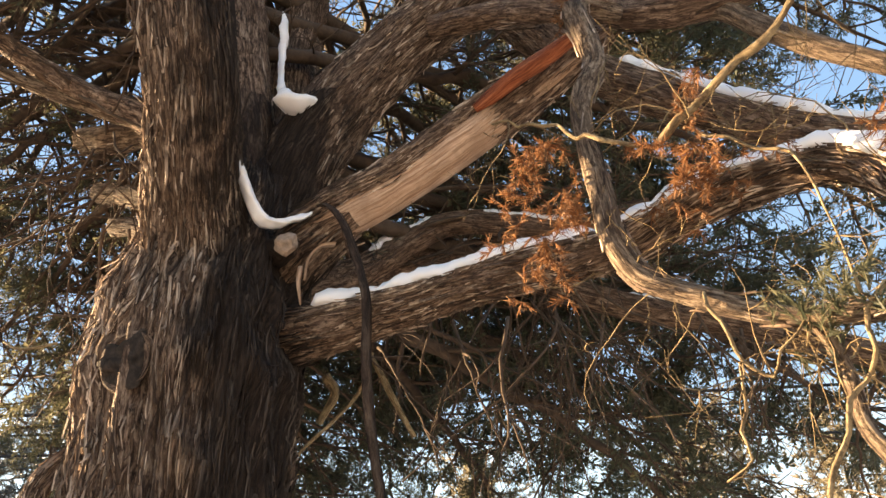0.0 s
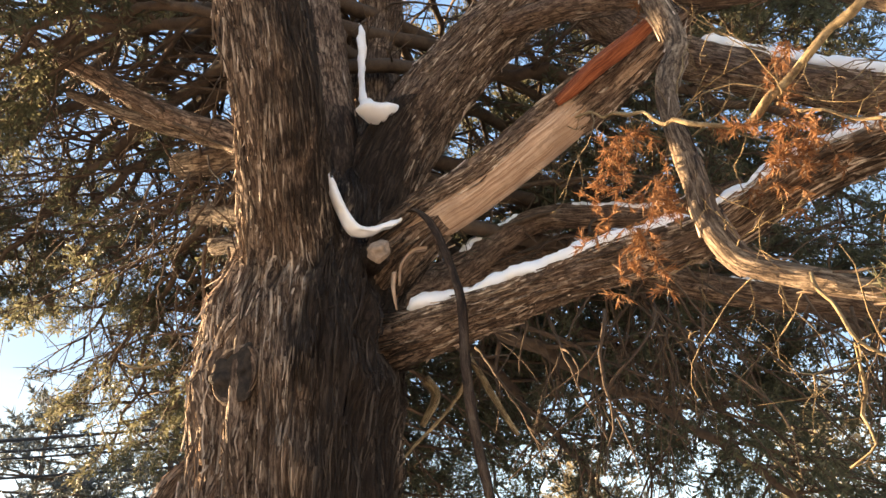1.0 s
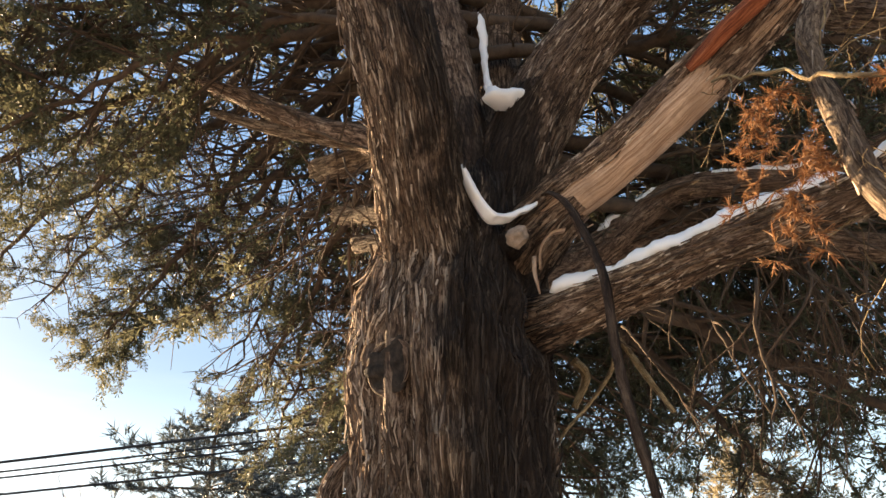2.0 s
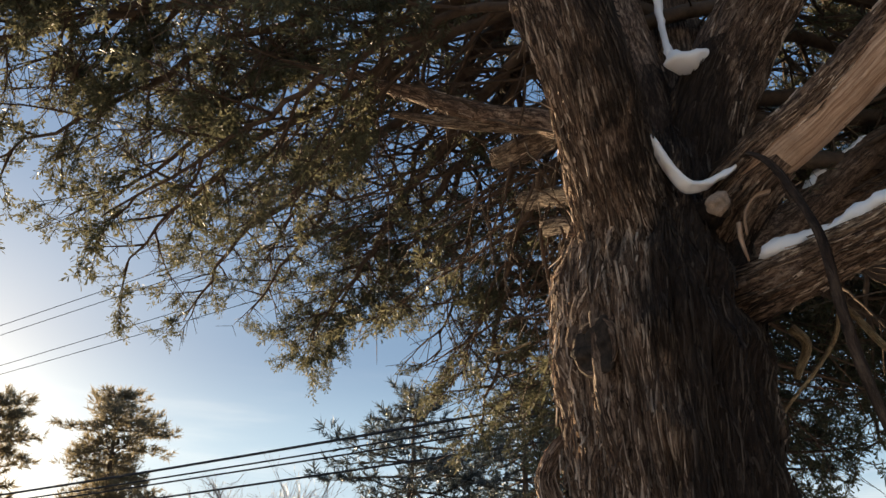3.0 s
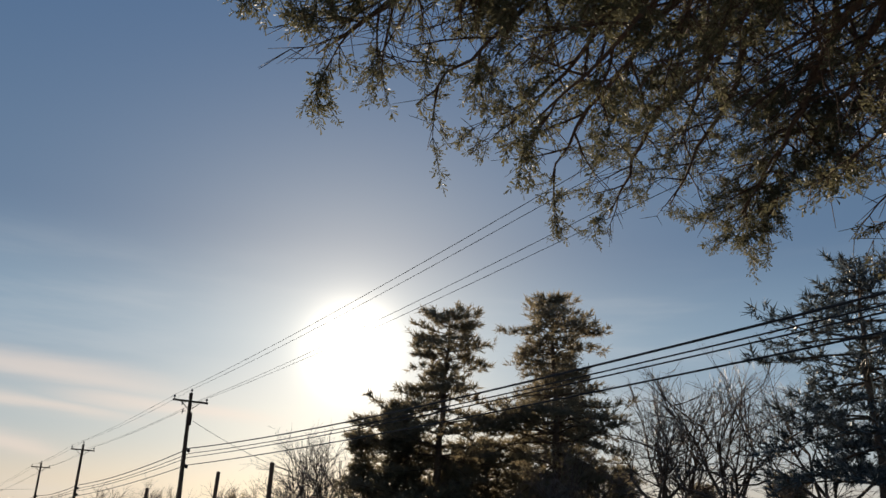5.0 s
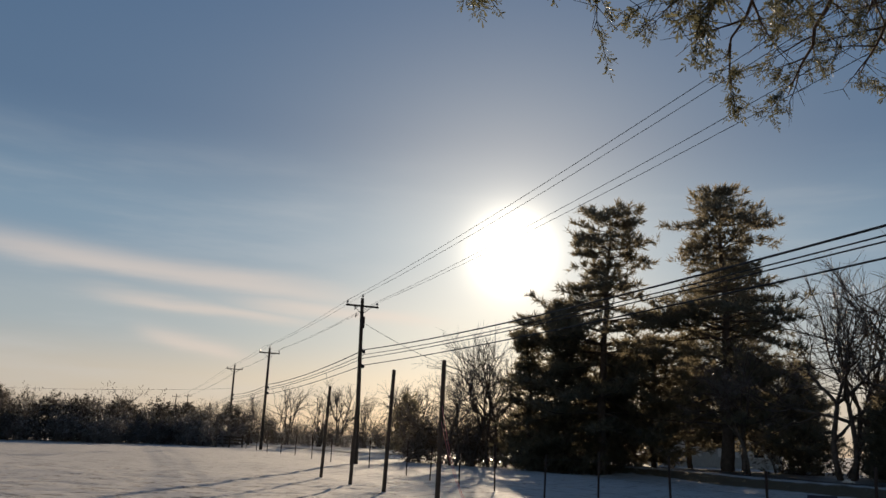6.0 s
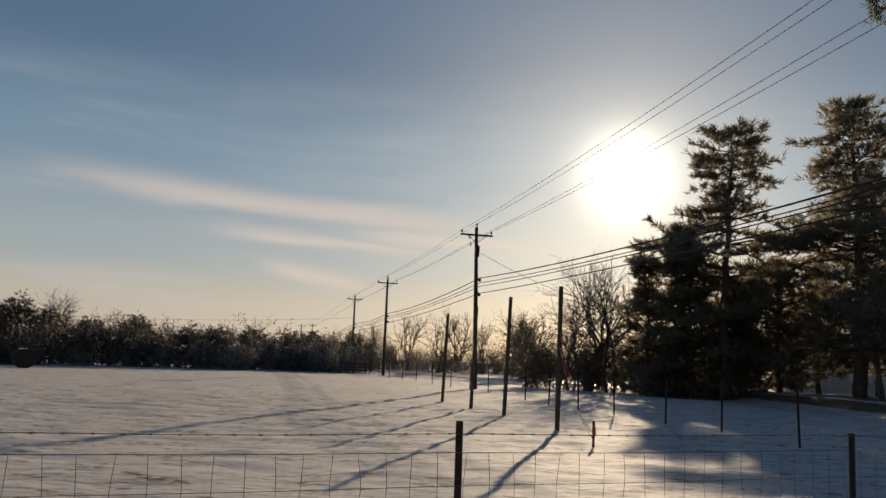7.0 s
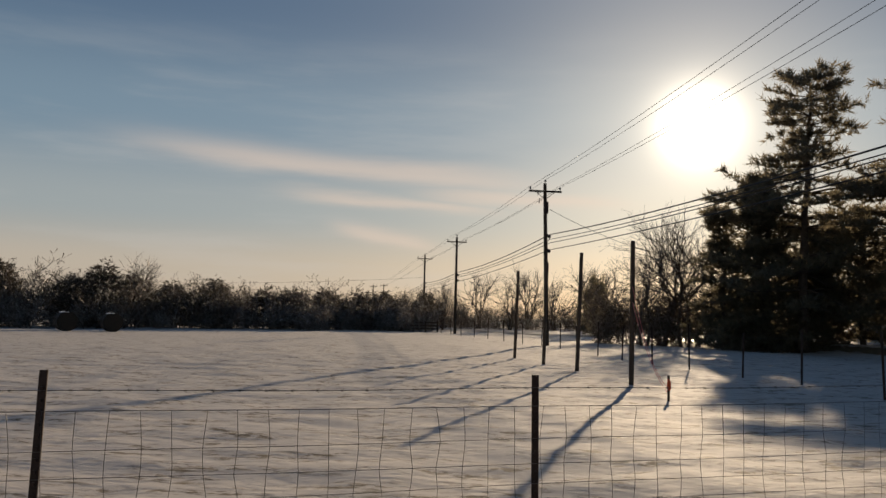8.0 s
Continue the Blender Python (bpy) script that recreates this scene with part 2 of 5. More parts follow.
def snow_material(name, ground=False):
    n = Nodes(name)
    v = n.coord("Object")
    fine, mid = n.noise(v, 90.0, 4.0), n.noise(n.mapping(v, (1.0, 2.2, 1.0)), 3.2, 4.0)
    grain = n.noise(v, 420.0, 2.0)
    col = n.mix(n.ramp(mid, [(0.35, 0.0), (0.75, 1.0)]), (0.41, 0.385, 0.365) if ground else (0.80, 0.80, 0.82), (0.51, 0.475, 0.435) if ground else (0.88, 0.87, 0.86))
    h = n.math("ADD", n.math("MULTIPLY", fine, 0.12), n.math("MULTIPLY", mid, 1.0))
    if ground:
        # grass shows through where the snow is thin and on steep banks
        thin = n.noise(n.mapping(v, (1.0, 3.0, 1.0)), 0.9, 6.0, 0.62)
        tuft = n.noise(n.mapping(v, (0.7, 1.6, 1.0)), 6.0, 5.0, 0.7)
        bare = n.math("MULTIPLY", n.ramp(thin, [(0.47, 0.0), (0.60, 1.0)]), n.ramp(tuft, [(0.47, 0.0), (0.56, 0.95)]))
        steep = n.ramp(n.up(), [(0.955, 1.0), (0.985, 0.0)])
        bare = n.math("MAXIMUM", bare, n.math("MULTIPLY", steep, n.ramp(tuft, [(0.25, 0.6), (0.42, 1.0)])))
        col = n.mix(bare, col, n.mix(n.ramp(grain, [(0.3, 0.0), (0.7, 1.0)]), (0.055, 0.042, 0.025), (0.14, 0.11, 0.07)))
    return n.surface(col, 0.8, h, 0.6, 0.05 if ground else 0.012, spec=0.12)


M_SNOW = snow_material("snow")
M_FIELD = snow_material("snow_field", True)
M_ROAD = plain("wet_asphalt", (0.055, 0.055, 0.058), 0.4, 0.3, 6.0, 0.004, spec=0.5)
M_POLE = plain("creosoted_pole", (0.060, 0.043, 0.030), 0.85, 0.4, 6.0, 0.006, stretch=(6, 6, 0.4))
M_POST = plain("weathered_round_post", (0.085, 0.060, 0.042), 0.85, 0.4, 8.0, 0.006, stretch=(6, 6, 0.5))
M_STEEL = plain("rusted_dark_steel", (0.045, 0.028, 0.022), 0.6, 0.4, 25.0, 0.002, metal=0.3)
M_WIRE = plain("dull_wire", (0.14, 0.125, 0.115), 0.5, 0.3, 30.0, 0.001, metal=0.6)
M_CABLE = plain("black_cable", (0.014, 0.014, 0.016), 0.6, 0.3, 10.0, 0.001)
M_GREY = plain("grey_porcelain", (0.10, 0.095, 0.09), 0.4, 0.2, 10.0, 0.001)
M_ORANGE = plain("orange_ribbon", (0.62, 0.10, 0.03), 0.6, 0.2, 20.0, 0.001)
M_PINK = plain("pink_twine", (0.60, 0.16, 0.16), 0.7, 0.2, 20.0, 0.001)
M_HAY = plain("old_hay", (0.034, 0.027, 0.020), 0.95, 0.4, 9.0, 0.02, stretch=(1, 5, 5))
M_WALL = plain("painted_siding", (0.40, 0.37, 0.31), 0.8, 0.12, 3.0, 0.003)
M_TRIM = plain("cream_trim", (0.62, 0.58, 0.50), 0.6, 0.1, 5.0, 0.001)
M_ROOF = plain("dark_shingles", (0.07, 0.065, 0.06), 0.9, 0.3, 6.0, 0.01)
M_GLASS = plain("dark_window_glass", (0.02, 0.022, 0.025), 0.08, 0.1, 3.0, 0.0, spec=0.8)
M_CAR = plain("silver_car_paint", (0.36, 0.37, 0.39), 0.3, 0.06, 3.0, 0.0, metal=0.5, spec=0.6)
M_TYRE = plain("tyre_rubber", (0.018, 0.018, 0.018), 0.8, 0.2, 20.0, 0.002)
M_SIGN = plain("navy_sign_board", (0.030, 0.035, 0.06), 0.5, 0.1, 5.0, 0.0)
M_WHITE = plain("white_lettering", (0.75, 0.74, 0.72), 0.6, 0.05, 5.0, 0.0)

# ---- building helpers ----


def mesh_of(name, verts, quads=None, tris=None, uv=None, smooth=False):
    me = bpy.data.meshes.new(name)
    verts = np.asarray(verts, np.float32).reshape(-1, 3)
    q = np.asarray(quads, np.int32).reshape(-1, 4) if quads is not None else np.zeros((0, 4), np.int32)
    t = np.asarray(tris, np.int32).reshape(-1, 3) if tris is not None else np.zeros((0, 3), np.int32)
    me.vertices.add(len(verts))
    me.vertices.foreach_set("co", verts.ravel())
    loops = np.concatenate([q.ravel(), t.ravel()])
    me.loops.add(len(loops))
    me.loops.foreach_set("vertex_index", loops)
    me.polygons.add(len(q) + len(t))
    me.polygons.foreach_set("loop_start", np.concatenate([np.arange(len(q)) * 4, len(q) * 4 + np.arange(len(t)) * 3]).astype(np.int32))
    if smooth:
        me.polygons.foreach_set("use_smooth", np.ones(len(q) + len(t), bool))
    if uv is not None:
        lay = me.uv_layers.new(name="UVMap")
        lay.data.foreach_set("uv", np.asarray(uv, np.float32)[loops].ravel())
    me.update(calc_edges=True)
    return me


class Soup:
    """Gathers pieces of one mesh."""

    def __init__(self):
        self.v, self.q, self.t, self.uv, self.n = [], [], [], [], 0

    def add(self, v, q=None, t=None, uv=None):
        v = np.asarray(v, float).reshape(-1, 3)
        if q is not None and len(q):
            self.q.append(np.asarray(q, int) + self.n)
        if t is not None and len(t):
            self.t.append(np.asarray(t, int) + self.n)
        self.v.append(v)
        self.uv.append(np.zeros((len(v), 2)) if uv is None else np.asarray(uv, float))
        self.n += len(v)
        return self

    def mesh(self, name, smooth=False):
        return mesh_of(name, np.concatenate(self.v), np.concatenate(self.q) if self.q else None,
                       np.concatenate(self.t) if self.t else None, np.concatenate(self.uv), smooth)


def put(name, me, material, parent=None, label=""):
    """Links a mesh as one object under a thing or part."""
    ob = new(name, me)
    if not me.materials:
        me.materials.append(material)
    ob.parent = parent
    if label:
        ob["label"] = label
    return ob


def part(name, bm, material, parent=None, label=""):
    me = bpy.data.meshes.new(name)
    bm.to_mesh(me)
    bm.free()
    return put(name, me, material, parent, label)


def thing(name, at, label, category, group="", kind="", turn=0.0):
    ob = new(name)
    ob.empty_display_size = 0.1
    ob.matrix_basis = pose(*at, 0, 0, turn)
    return tagged(ob, label, category, group, kind)


def smooth_line(pts, step):
    """Catmull-Rom through rows of numbers, sampled about every step."""
    p = np.asarray(pts, float)
    if len(p) < 3:
        n = max(2, int(np.linalg.norm(p[-1, :3] - p[0, :3]) / step) + 1)
        k = np.linspace(0, 1, n)[:, None]
        return p[0] * (1 - k) + p[-1] * k
    e = np.vstack([2 * p[0] - p[1], p, 2 * p[-1] - p[-2]])
    rows = []
    for i in range(1, len(e) - 2):
        n = max(1, int(np.linalg.norm(e[i + 1, :3] - e[i, :3]) / step))
        t = (np.arange(n) / n)[:, None]
        a, b, c, d = e[i - 1], e[i], e[i + 1], e[i + 2]
        rows.append(0.5 * (2 * b + (c - a) * t + (2 * a - 5 * b + 4 * c - d) * t**2 + (3 * b - a - 3 * c + d) * t**3))
    return np.vstack([*rows, p[-1:]])


def frames_along(line):
    """Tangents and two normals carried along a line."""
    tan = np.gradient(line, axis=0)
    tan /= np.linalg.norm(tan, axis=1, keepdims=True) + 1e-9
    a = np.cross(tan[0], (0.0, 0.0, 1.0))
    if np.linalg.norm(a) < 0.1:
        a = np.array((1.0, 0.0, 0.0)) - tan[0] * tan[0][0]
    a /= np.linalg.norm(a)
    one = [a]
    for t in tan[1:]:
        a = a - t * (a @ t)
        a = a / (np.linalg.norm(a) + 1e-9)
        one.append(a)
    one = np.array(one)
    return tan, one, np.cross(tan, one)


def vnoise(u, v, around, seed):
    """Smooth value noise on a lattice that closes after `around` steps of u."""
    rng = np.random.RandomState(seed)
    rows = int(np.ceil(v.max() - min(v.min(), 0))) + 3
    lat = rng.rand(around, rows)
    v = v - min(v.min(), 0)
    iu, iv = np.floor(u).astype(int), np.floor(v).astype(int)
    fu, fv = u - iu, v - iv
    fu, fv = fu * fu * (3 - 2 * fu), fv * fv * (3 - 2 * fv)
    g = lambda a, b: lat[a % around, np.clip(b, 0, rows - 1)]
    return (g(iu, iv) * (1 - fu) + g(iu + 1, iv) * fu) * (1 - fv) + (g(iu, iv + 1) * (1 - fu) + g(iu + 1, iv + 1) * fu) * fv


def bark_tube(pts, sides=40, step=0.02, rough=0.08, seed=1, twist=0.25, close=True, lumps=0.12, ragged=0.0):
    """A limb with fibrous ridges that run along it: verts, quads, tris, uv."""
    line = smooth_line(pts, step)
    c, r = line[:, :3], np.maximum(line[:, 3], 0.002)
    tan, a, b = frames_along(c)
    s = np.concatenate([[0], np.cumsum(np.linalg.norm(np.diff(c, axis=0), axis=1))])
    n = len(c)
    th = np.arange(sides) / sides
    TH, S = np.meshgrid(th, s)
    R = np.repeat(r[:, None], sides, 1)
    rm = float(r.mean())
    k1, k2, k3 = max(6, int(2 * math.pi * rm / 0.055)), max(10, int(2 * math.pi * rm / 0.022)), 5
    tw = twist * S
    ridge = 1 - np.abs(2 * vnoise((TH + 0.06 * tw) * k1, S * 3.1, k1, seed) - 1)
    fine = vnoise((TH + 0.06 * tw) * k2, S * 7.0, k2, seed + 7)
    lump = vnoise((TH + 0.03 * tw) * k3, S * 2.2, k3, seed + 13)
    R = R * (1 + lumps * (lump - 0.5)) + rough * rm * (ridge - 0.55) + rough * 0.55 * rm * (fine - 0.5)
    if ragged:
        R = R + ragged * np.maximum(0, vnoise(TH * k2, S * 3.0, k2, seed + 21) - 0.72)
    V = c[:, None] + R[..., None] * (np.cos(2 * math.pi * TH)[..., None] * a[:, None] + np.sin(2 * math.pi * TH)[..., None] * b[:, None])
    i, j = np.meshgrid(np.arange(n - 1), np.arange(sides), indexing="ij")
    j2 = (j + 1) % sides
    quads = np.stack([i * sides + j, i * sides + j2, (i + 1) * sides + j2, (i + 1) * sides + j], -1).reshape(-1, 4)
    V = V.reshape(-1, 3)
    uv = np.stack([TH * 2 * math.pi * rm, S], -1).reshape(-1, 2)
    tris = []
    if close:
        V = np.vstack([V, c[0], c[-1] + tan[-1] * r[-1] * 0.25])
        uv = np.vstack([uv, [[0, 0], [0, s[-1]]]])
        k = np.arange(sides)
        tris = np.vstack([np.stack([(k + 1) % sides, k, np.full(sides, n * sides)], 1),
                          np.stack([(n - 1) * sides + k, (n - 1) * sides + (k + 1) % sides, np.full(sides, n * sides + 1)], 1)])
    return V, quads, tris, uv


def tube(soup, pts, radii, sides=4):
    """A plain thin tube along points."""
    c = np.asarray(pts, float)
    r = np.broadcast_to(np.asarray(radii, float), (len(c),))
    _, a, b = frames_along(c)
    th = np.arange(sides) * 2 * math.pi / sides
    V = c[:, None] + r[:, None, None] * (np.cos(th)[None, :, None] * a[:, None] + np.sin(th)[None, :, None] * b[:, None])
    n = len(c)
    i, j = np.meshgrid(np.arange(n - 1), np.arange(sides), indexing="ij")
    j2 = (j + 1) % sides
    q = np.stack([i * sides + j, i * sides + j2, (i + 1) * sides + j2, (i + 1) * sides + j], -1).reshape(-1, 4)
    s = np.concatenate([[0], np.cumsum(np.linalg.norm(np.diff(c, axis=0), axis=1))])
    uv = np.stack([np.tile(th * r.mean(), n), np.repeat(s, sides)], 1)
    k = np.arange(1, sides - 1)
    caps = np.vstack([np.stack([0 * k, k + 1, k], 1), (n - 1) * sides + np.stack([0 * k, k, k + 1], 1)])
    return soup.add(V.reshape(-1, 3), q, caps, uv)


def sprays(soup, o, d, size, blades=9, width=0.085, spread=42.0, flat=0.35, seed=3, blade=0.55, blunt=False):
    """Tufts of narrow leaf blades at o along d; blunt ones widen towards the tip."""
    rng = np.random.RandomState(seed)
    o, d, size = np.asarray(o, float), np.asarray(d, float), np.asarray(size, float)
    n = len(o)
    if not n:
        return soup
    d = d / (np.linalg.norm(d, axis=1, keepdims=True) + 1e-9)
    a = np.cross(d, rng.normal(size=(n, 3)))
    a /= np.linalg.norm(a, axis=1, keepdims=True) + 1e-9
    b = np.cross(d, a)
    k = np.arange(blades)
    along = (k / blades)[None] * 0.75 + 0.06 * rng.rand(n, blades)
    phi = (k % 2)[None] * math.pi + rng.normal(scale=flat * 2, size=(n, blades))
    ang = np.radians(spread * (0.7 + 0.6 * rng.rand(n, blades)))
    ang[:, -1] = 0.1
    side = np.cos(phi)[..., None] * a[:, None] + np.sin(phi)[..., None] * b[:, None]
    way = np.cos(ang)[..., None] * d[:, None] + np.sin(ang)[..., None] * side
    base = o[:, None] + d[:, None] * (along * size[:, None])[..., None]
    ln = (size[:, None] * blade * (0.75 + 0.5 * rng.rand(n, blades)))[..., None]
    w = np.cross(way, rng.normal(size=(n, blades, 3)))
    w /= np.linalg.norm(w, axis=2, keepdims=True) + 1e-9
    w = w * (size[:, None] * width)[..., None]
    foot = base - way * ln * 0.08
    if blunt:
        w = w * rng.uniform(0.45, 1.25, (n, blades, 1))
        V = np.stack([base + way * ln + w, foot, base + way * ln * rng.uniform(0.8, 1.1, (n, blades, 1)) - w], 2)
    else:
        V = np.stack([foot + w, base + way * ln, foot - w], 2)
    return soup.add(V.reshape(-1, 3), None, np.arange(n * blades * 3).reshape(-1, 3))


def blob(bm, loc, scale, seed=0, amount=0.2, cuts=3):
    """A lumpy rounded body inside bm."""
    got = bmesh.ops.create_icosphere(bm, subdivisions=cuts, radius=1.0)["verts"]
    off = Vector((seed * 3.1, seed * 1.7, seed * 0.9))
    for v in got:
        k = 1 + amount * noise.noise(v.co * 1.6 + off)
        v.co = Vector((v.co.x * scale[0] * k, v.co.y * scale[1] * k, v.co.z * scale[2] * k)) + Vector(loc)
    return bm


def box(bm, lo, hi, bevel=0.0):
    got = bmesh.ops.create_cube(bm, size=1.0)["verts"]
    for v in got:
        v.co = Vector([(lo[i] + hi[i]) / 2 + v.co[i] * (hi[i] - lo[i]) for i in range(3)])
    if bevel:
        bmesh.ops.bevel(bm, geom=list({e for v in got for e in v.link_edges}), offset=bevel, segments=2, affect="EDGES")
    return bm


def rod(bm, p, q, r0, r1=None, seg=10):
    p, q = Vector(p), Vector(q)
    m = Matrix.Translation((p + q) / 2) @ (q - p).to_track_quat("Z", "Y").to_matrix().to_4x4()
    bmesh.ops.create_cone(bm, cap_ends=True, segments=seg, radius1=r0, radius2=r0 if r1 is None else r1, depth=(q - p).length, matrix=m)
    return bm

# ---- ground ----
EDGE_Y = [-400, -60, 30, 50, 57, 65.6, 81, 95, 140, 600]
EDGE_X = [40, 27, 26, 25.5, 24, 19.8, 10, 1, -22, -200]


def sstep(a, b, v):
    v = min(1.0, max(0.0, (v - a) / (b - a)))
    return v * v * (3 - 2 * v)


def gz(x, y):
    """Height of the snow."""
    far = math.hypot(x, y)
    z = 0.0
    if far < 140:
        k = 1 - sstep(70, 140, far)
        z += 0.10 * noise.noise((x * 0.11, y * 0.11, 0.3)) * k
        z += 0.055 * noise.noise((x * 0.55, y * 1.0, 4.1)) * k
        if far < 45:
            n = noise.noise((x * 1.7 + 0.4 * noise.noise((x, y, 9.0)), y * 3.4, 7.7))
            z += 0.034 * n + 0.018 * noise.noise((x * 5.0, y * 8.0, 1.7))
    e = x - float(np.interp(y, EDGE_Y, EDGE_X))
    z -= 0.12 * sstep(-9, -2, e) * (1 - sstep(-2, 0, e))
    z += (0.50 - 0.38 * sstep(52, 70, y)) * sstep(0.0, 1.2, e) + 0.35 * sstep(10, 40, e)
    return z


def spaced(lo, near_lo, near_hi, hi, step, grow=1.085):
    mid = list(np.arange(near_lo, near_hi, step))
    out, s, v = [], step, near_hi
    while v < hi:
        out.append(v)
        s *= grow
        v += s
    out.append(hi)
    left, s, v = [], step, near_lo
    while v > lo:
        s *= grow
        v -= s
        left.append(max(v, lo))
    return np.array(sorted(set(left)) + mid + out)


gx, gy = spaced(-2500, -9, 16, 2500, 0.22), spaced(-1500, 2.5, 34, 3000, 0.19)
gx = np.array(sorted([x for x in gx if not 18 < x < 29] + list(np.arange(18.2, 29.0, 0.4))))
gv = np.array([(x, y, gz(x, y)) for y in gy for x in gx])
nx, ny = len(gx), len(gy)
gi, gj = np.meshgrid(np.arange(ny - 1), np.arange(nx - 1), indexing="ij")
gq = np.stack([gi * nx + gj, gi * nx + gj + 1, (gi + 1) * nx + gj + 1, (gi + 1) * nx + gj], -1).reshape(-1, 4)
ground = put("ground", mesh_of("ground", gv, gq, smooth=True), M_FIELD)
tagged(ground, "wind-rippled snow field with grass tufts showing through", "snow field", kind="structure")

rs = Soup()
ry = np.arange(-120.0, 150.0, 1.5)
rows = []
for y in ry:
    e = float(np.interp(y, EDGE_Y, EDGE_X))
    for k in (2.4, 4.0, 6.0, 8.0):
        rows.append((e + k, y, gz(e + k, y) + 0.06))
ri, rj = np.meshgrid(np.arange(len(ry) - 1), np.arange(3), indexing="ij")
rs.add(rows, np.stack([ri * 4 + rj, ri * 4 + rj + 1, (ri + 1) * 4 + rj + 1, (ri + 1) * 4 + rj], -1).reshape(-1, 4))
tagged(put("road", rs.mesh("road", True), M_ROAD), "wet dark asphalt country road beside the snowy bank", "road", kind="structure")

# ---- the big red cedar ----
TX, TY = 3.16, 0.95
cedar = thing("cedar_tree", (0, 0, 0), "old many-stemmed red cedar with shaggy peeling bark and broken limbs", "tree")
SURF = []          # lines that carry loose bark


def limb(name, pts, material=M_LIMB, sides=36, step=0.02, rough=0.10, seed=1, label="", lumps=0.14, loose=0, ragged=0.0, kink=0.0):
    if kink:
        kr, line = np.random.RandomState(seed), smooth_line(pts, 0.045)
        line[1:-1, :3] += kr.normal(scale=kink, size=(len(line) - 2, 3))
        line[1:-1, 3] *= kr.uniform(0.8, 1.25, len(line) - 2)
        pts = [tuple(row) for row in line]
    v, q, t, uv = bark_tube(pts, sides, step, rough, seed, lumps=lumps, ragged=ragged)
    ob = put(name, Soup().add(v, q, t, uv).mesh(name, True), material, cedar, label)
    if loose:
        SURF.append((pts, loose, step, v[:-2].reshape(-1, sides, 3)))
    return pts


TRUNK = limb("trunk", [(3.10, 1.0, -0.15, 0.56), (3.12, 0.98, 0.3, 0.46), (3.13, 0.93, 1.0, 0.38), (3.14, 0.925, 1.9, 0.34), (3.14, 0.925, 2.5, 0.338),
                       (3.16, 0.935, 2.9, 0.37), (3.19, 0.94, 3.2, 0.375), (3.22, 0.91, 3.5, 0.315), (3.24, 0.86, 3.78, 0.23), (3.25, 0.85, 4.0, 0.12)],
             M_BARK, 170, 0.015, 0.20, 11, "thick fluted trunk with grey-brown shredding bark", 0.20, 8200, 0.05)
STEM_A = limb("stem", [(3.09, 0.93, 3.10, 0.22), (2.96, 0.92, 3.45, 0.185), (2.76, 0.89, 3.70, 0.165), (2.57, 0.86, 3.98, 0.172), (2.42, 0.89, 4.37, 0.17), (2.25, 0.94, 4.83, 0.15), (2.1, 1.0, 5.5, 0.12)],
              M_BARK, 90, 0.015, 0.17, 21, "", 0.16, 3600, 0.03)
STEM_B = limb("stem", [(3.30, 0.83, 3.40, 0.22), (3.22, 0.85, 3.90, 0.16), (3.19, 0.93, 4.47, 0.14), (3.20, 1.02, 5.13, 0.13), (3.22, 1.21, 6.29, 0.11), (3.2, 1.3, 7.5, 0.08), (3.2, 1.2, 9.5, 0.04)],
              M_BARK, 66, 0.018, 0.16, 31, "", 0.16, 800, 0.02)
STEM_C = limb("stem", [(3.42, 0.81, 3.60, 0.20), (3.48, 0.78, 4.25, 0.16), (3.53, 0.79, 4.84, 0.13), (3.59, 0.77, 5.57, 0.12), (3.73, 0.83, 6.91, 0.10), (3.8, 0.9, 8.6, 0.06)],
              M_BARK, 66, 0.018, 0.16, 41, "", 0.16, 600, 0.02)
BIG = limb("limb", [(3.31, 0.83, 3.45, 0.20), (3.26, 0.65, 3.96, 0.17), (3.27, 0.46, 4.32, 0.155), (3.27, 0.23, 4.60, 0.145), (3.25, -0.08, 4.89, 0.135), (3.21, -0.47, 5.26, 0.12), (3.10, -0.87, 5.62, 0.10), (2.9, -1.6, 6.2, 0.07)],
           M_BARK, 84, 0.015, 0.16, 51, "", 0.14, 2800, 0.03)
PEEL = [(3.21, 0.65, 3.44, 0.12), (3.07, 0.41, 3.56, 0.092), (2.99, 0.15, 3.65, 0.085), (2.89, -0.22, 3.84, 0.080), (2.81, -0.45, 3.96, 0.068), (2.73, -0.62, 4.05, 0.055), (2.69, -0.72, 4.09, 0.03)]
limb("peeled_limb", PEEL, M_PEEL, 40, 0.02, 0.05, 61, "limb stripped of bark to smooth pale sapwood", 0.10)
LOW = limb("limb", [(3.22, 0.79, 3.14, 0.15), (3.15, 0.56, 3.125, 0.112), (3.07, 0.33, 3.13, 0.089), (2.98, 0.06, 3.15, 0.073), (2.86, -0.16, 3.15, 0.067), (2.66, -0.45, 3.10, 0.069), (2.50, -0.62, 3.05, 0.060), (2.38, -0.77, 3.07, 0.052),
                    (2.26, -0.90, 3.07, 0.049), (2.14, -1.02, 3.04, 0.045), (2.06, -1.10, 3.00, 0.044), (1.98, -1.15, 2.92, 0.042), (1.91, -1.17, 2.80, 0.036)], M_LIMB, 56, 0.014, 0.17, 71, "", 0.16, 1900, 0.012)
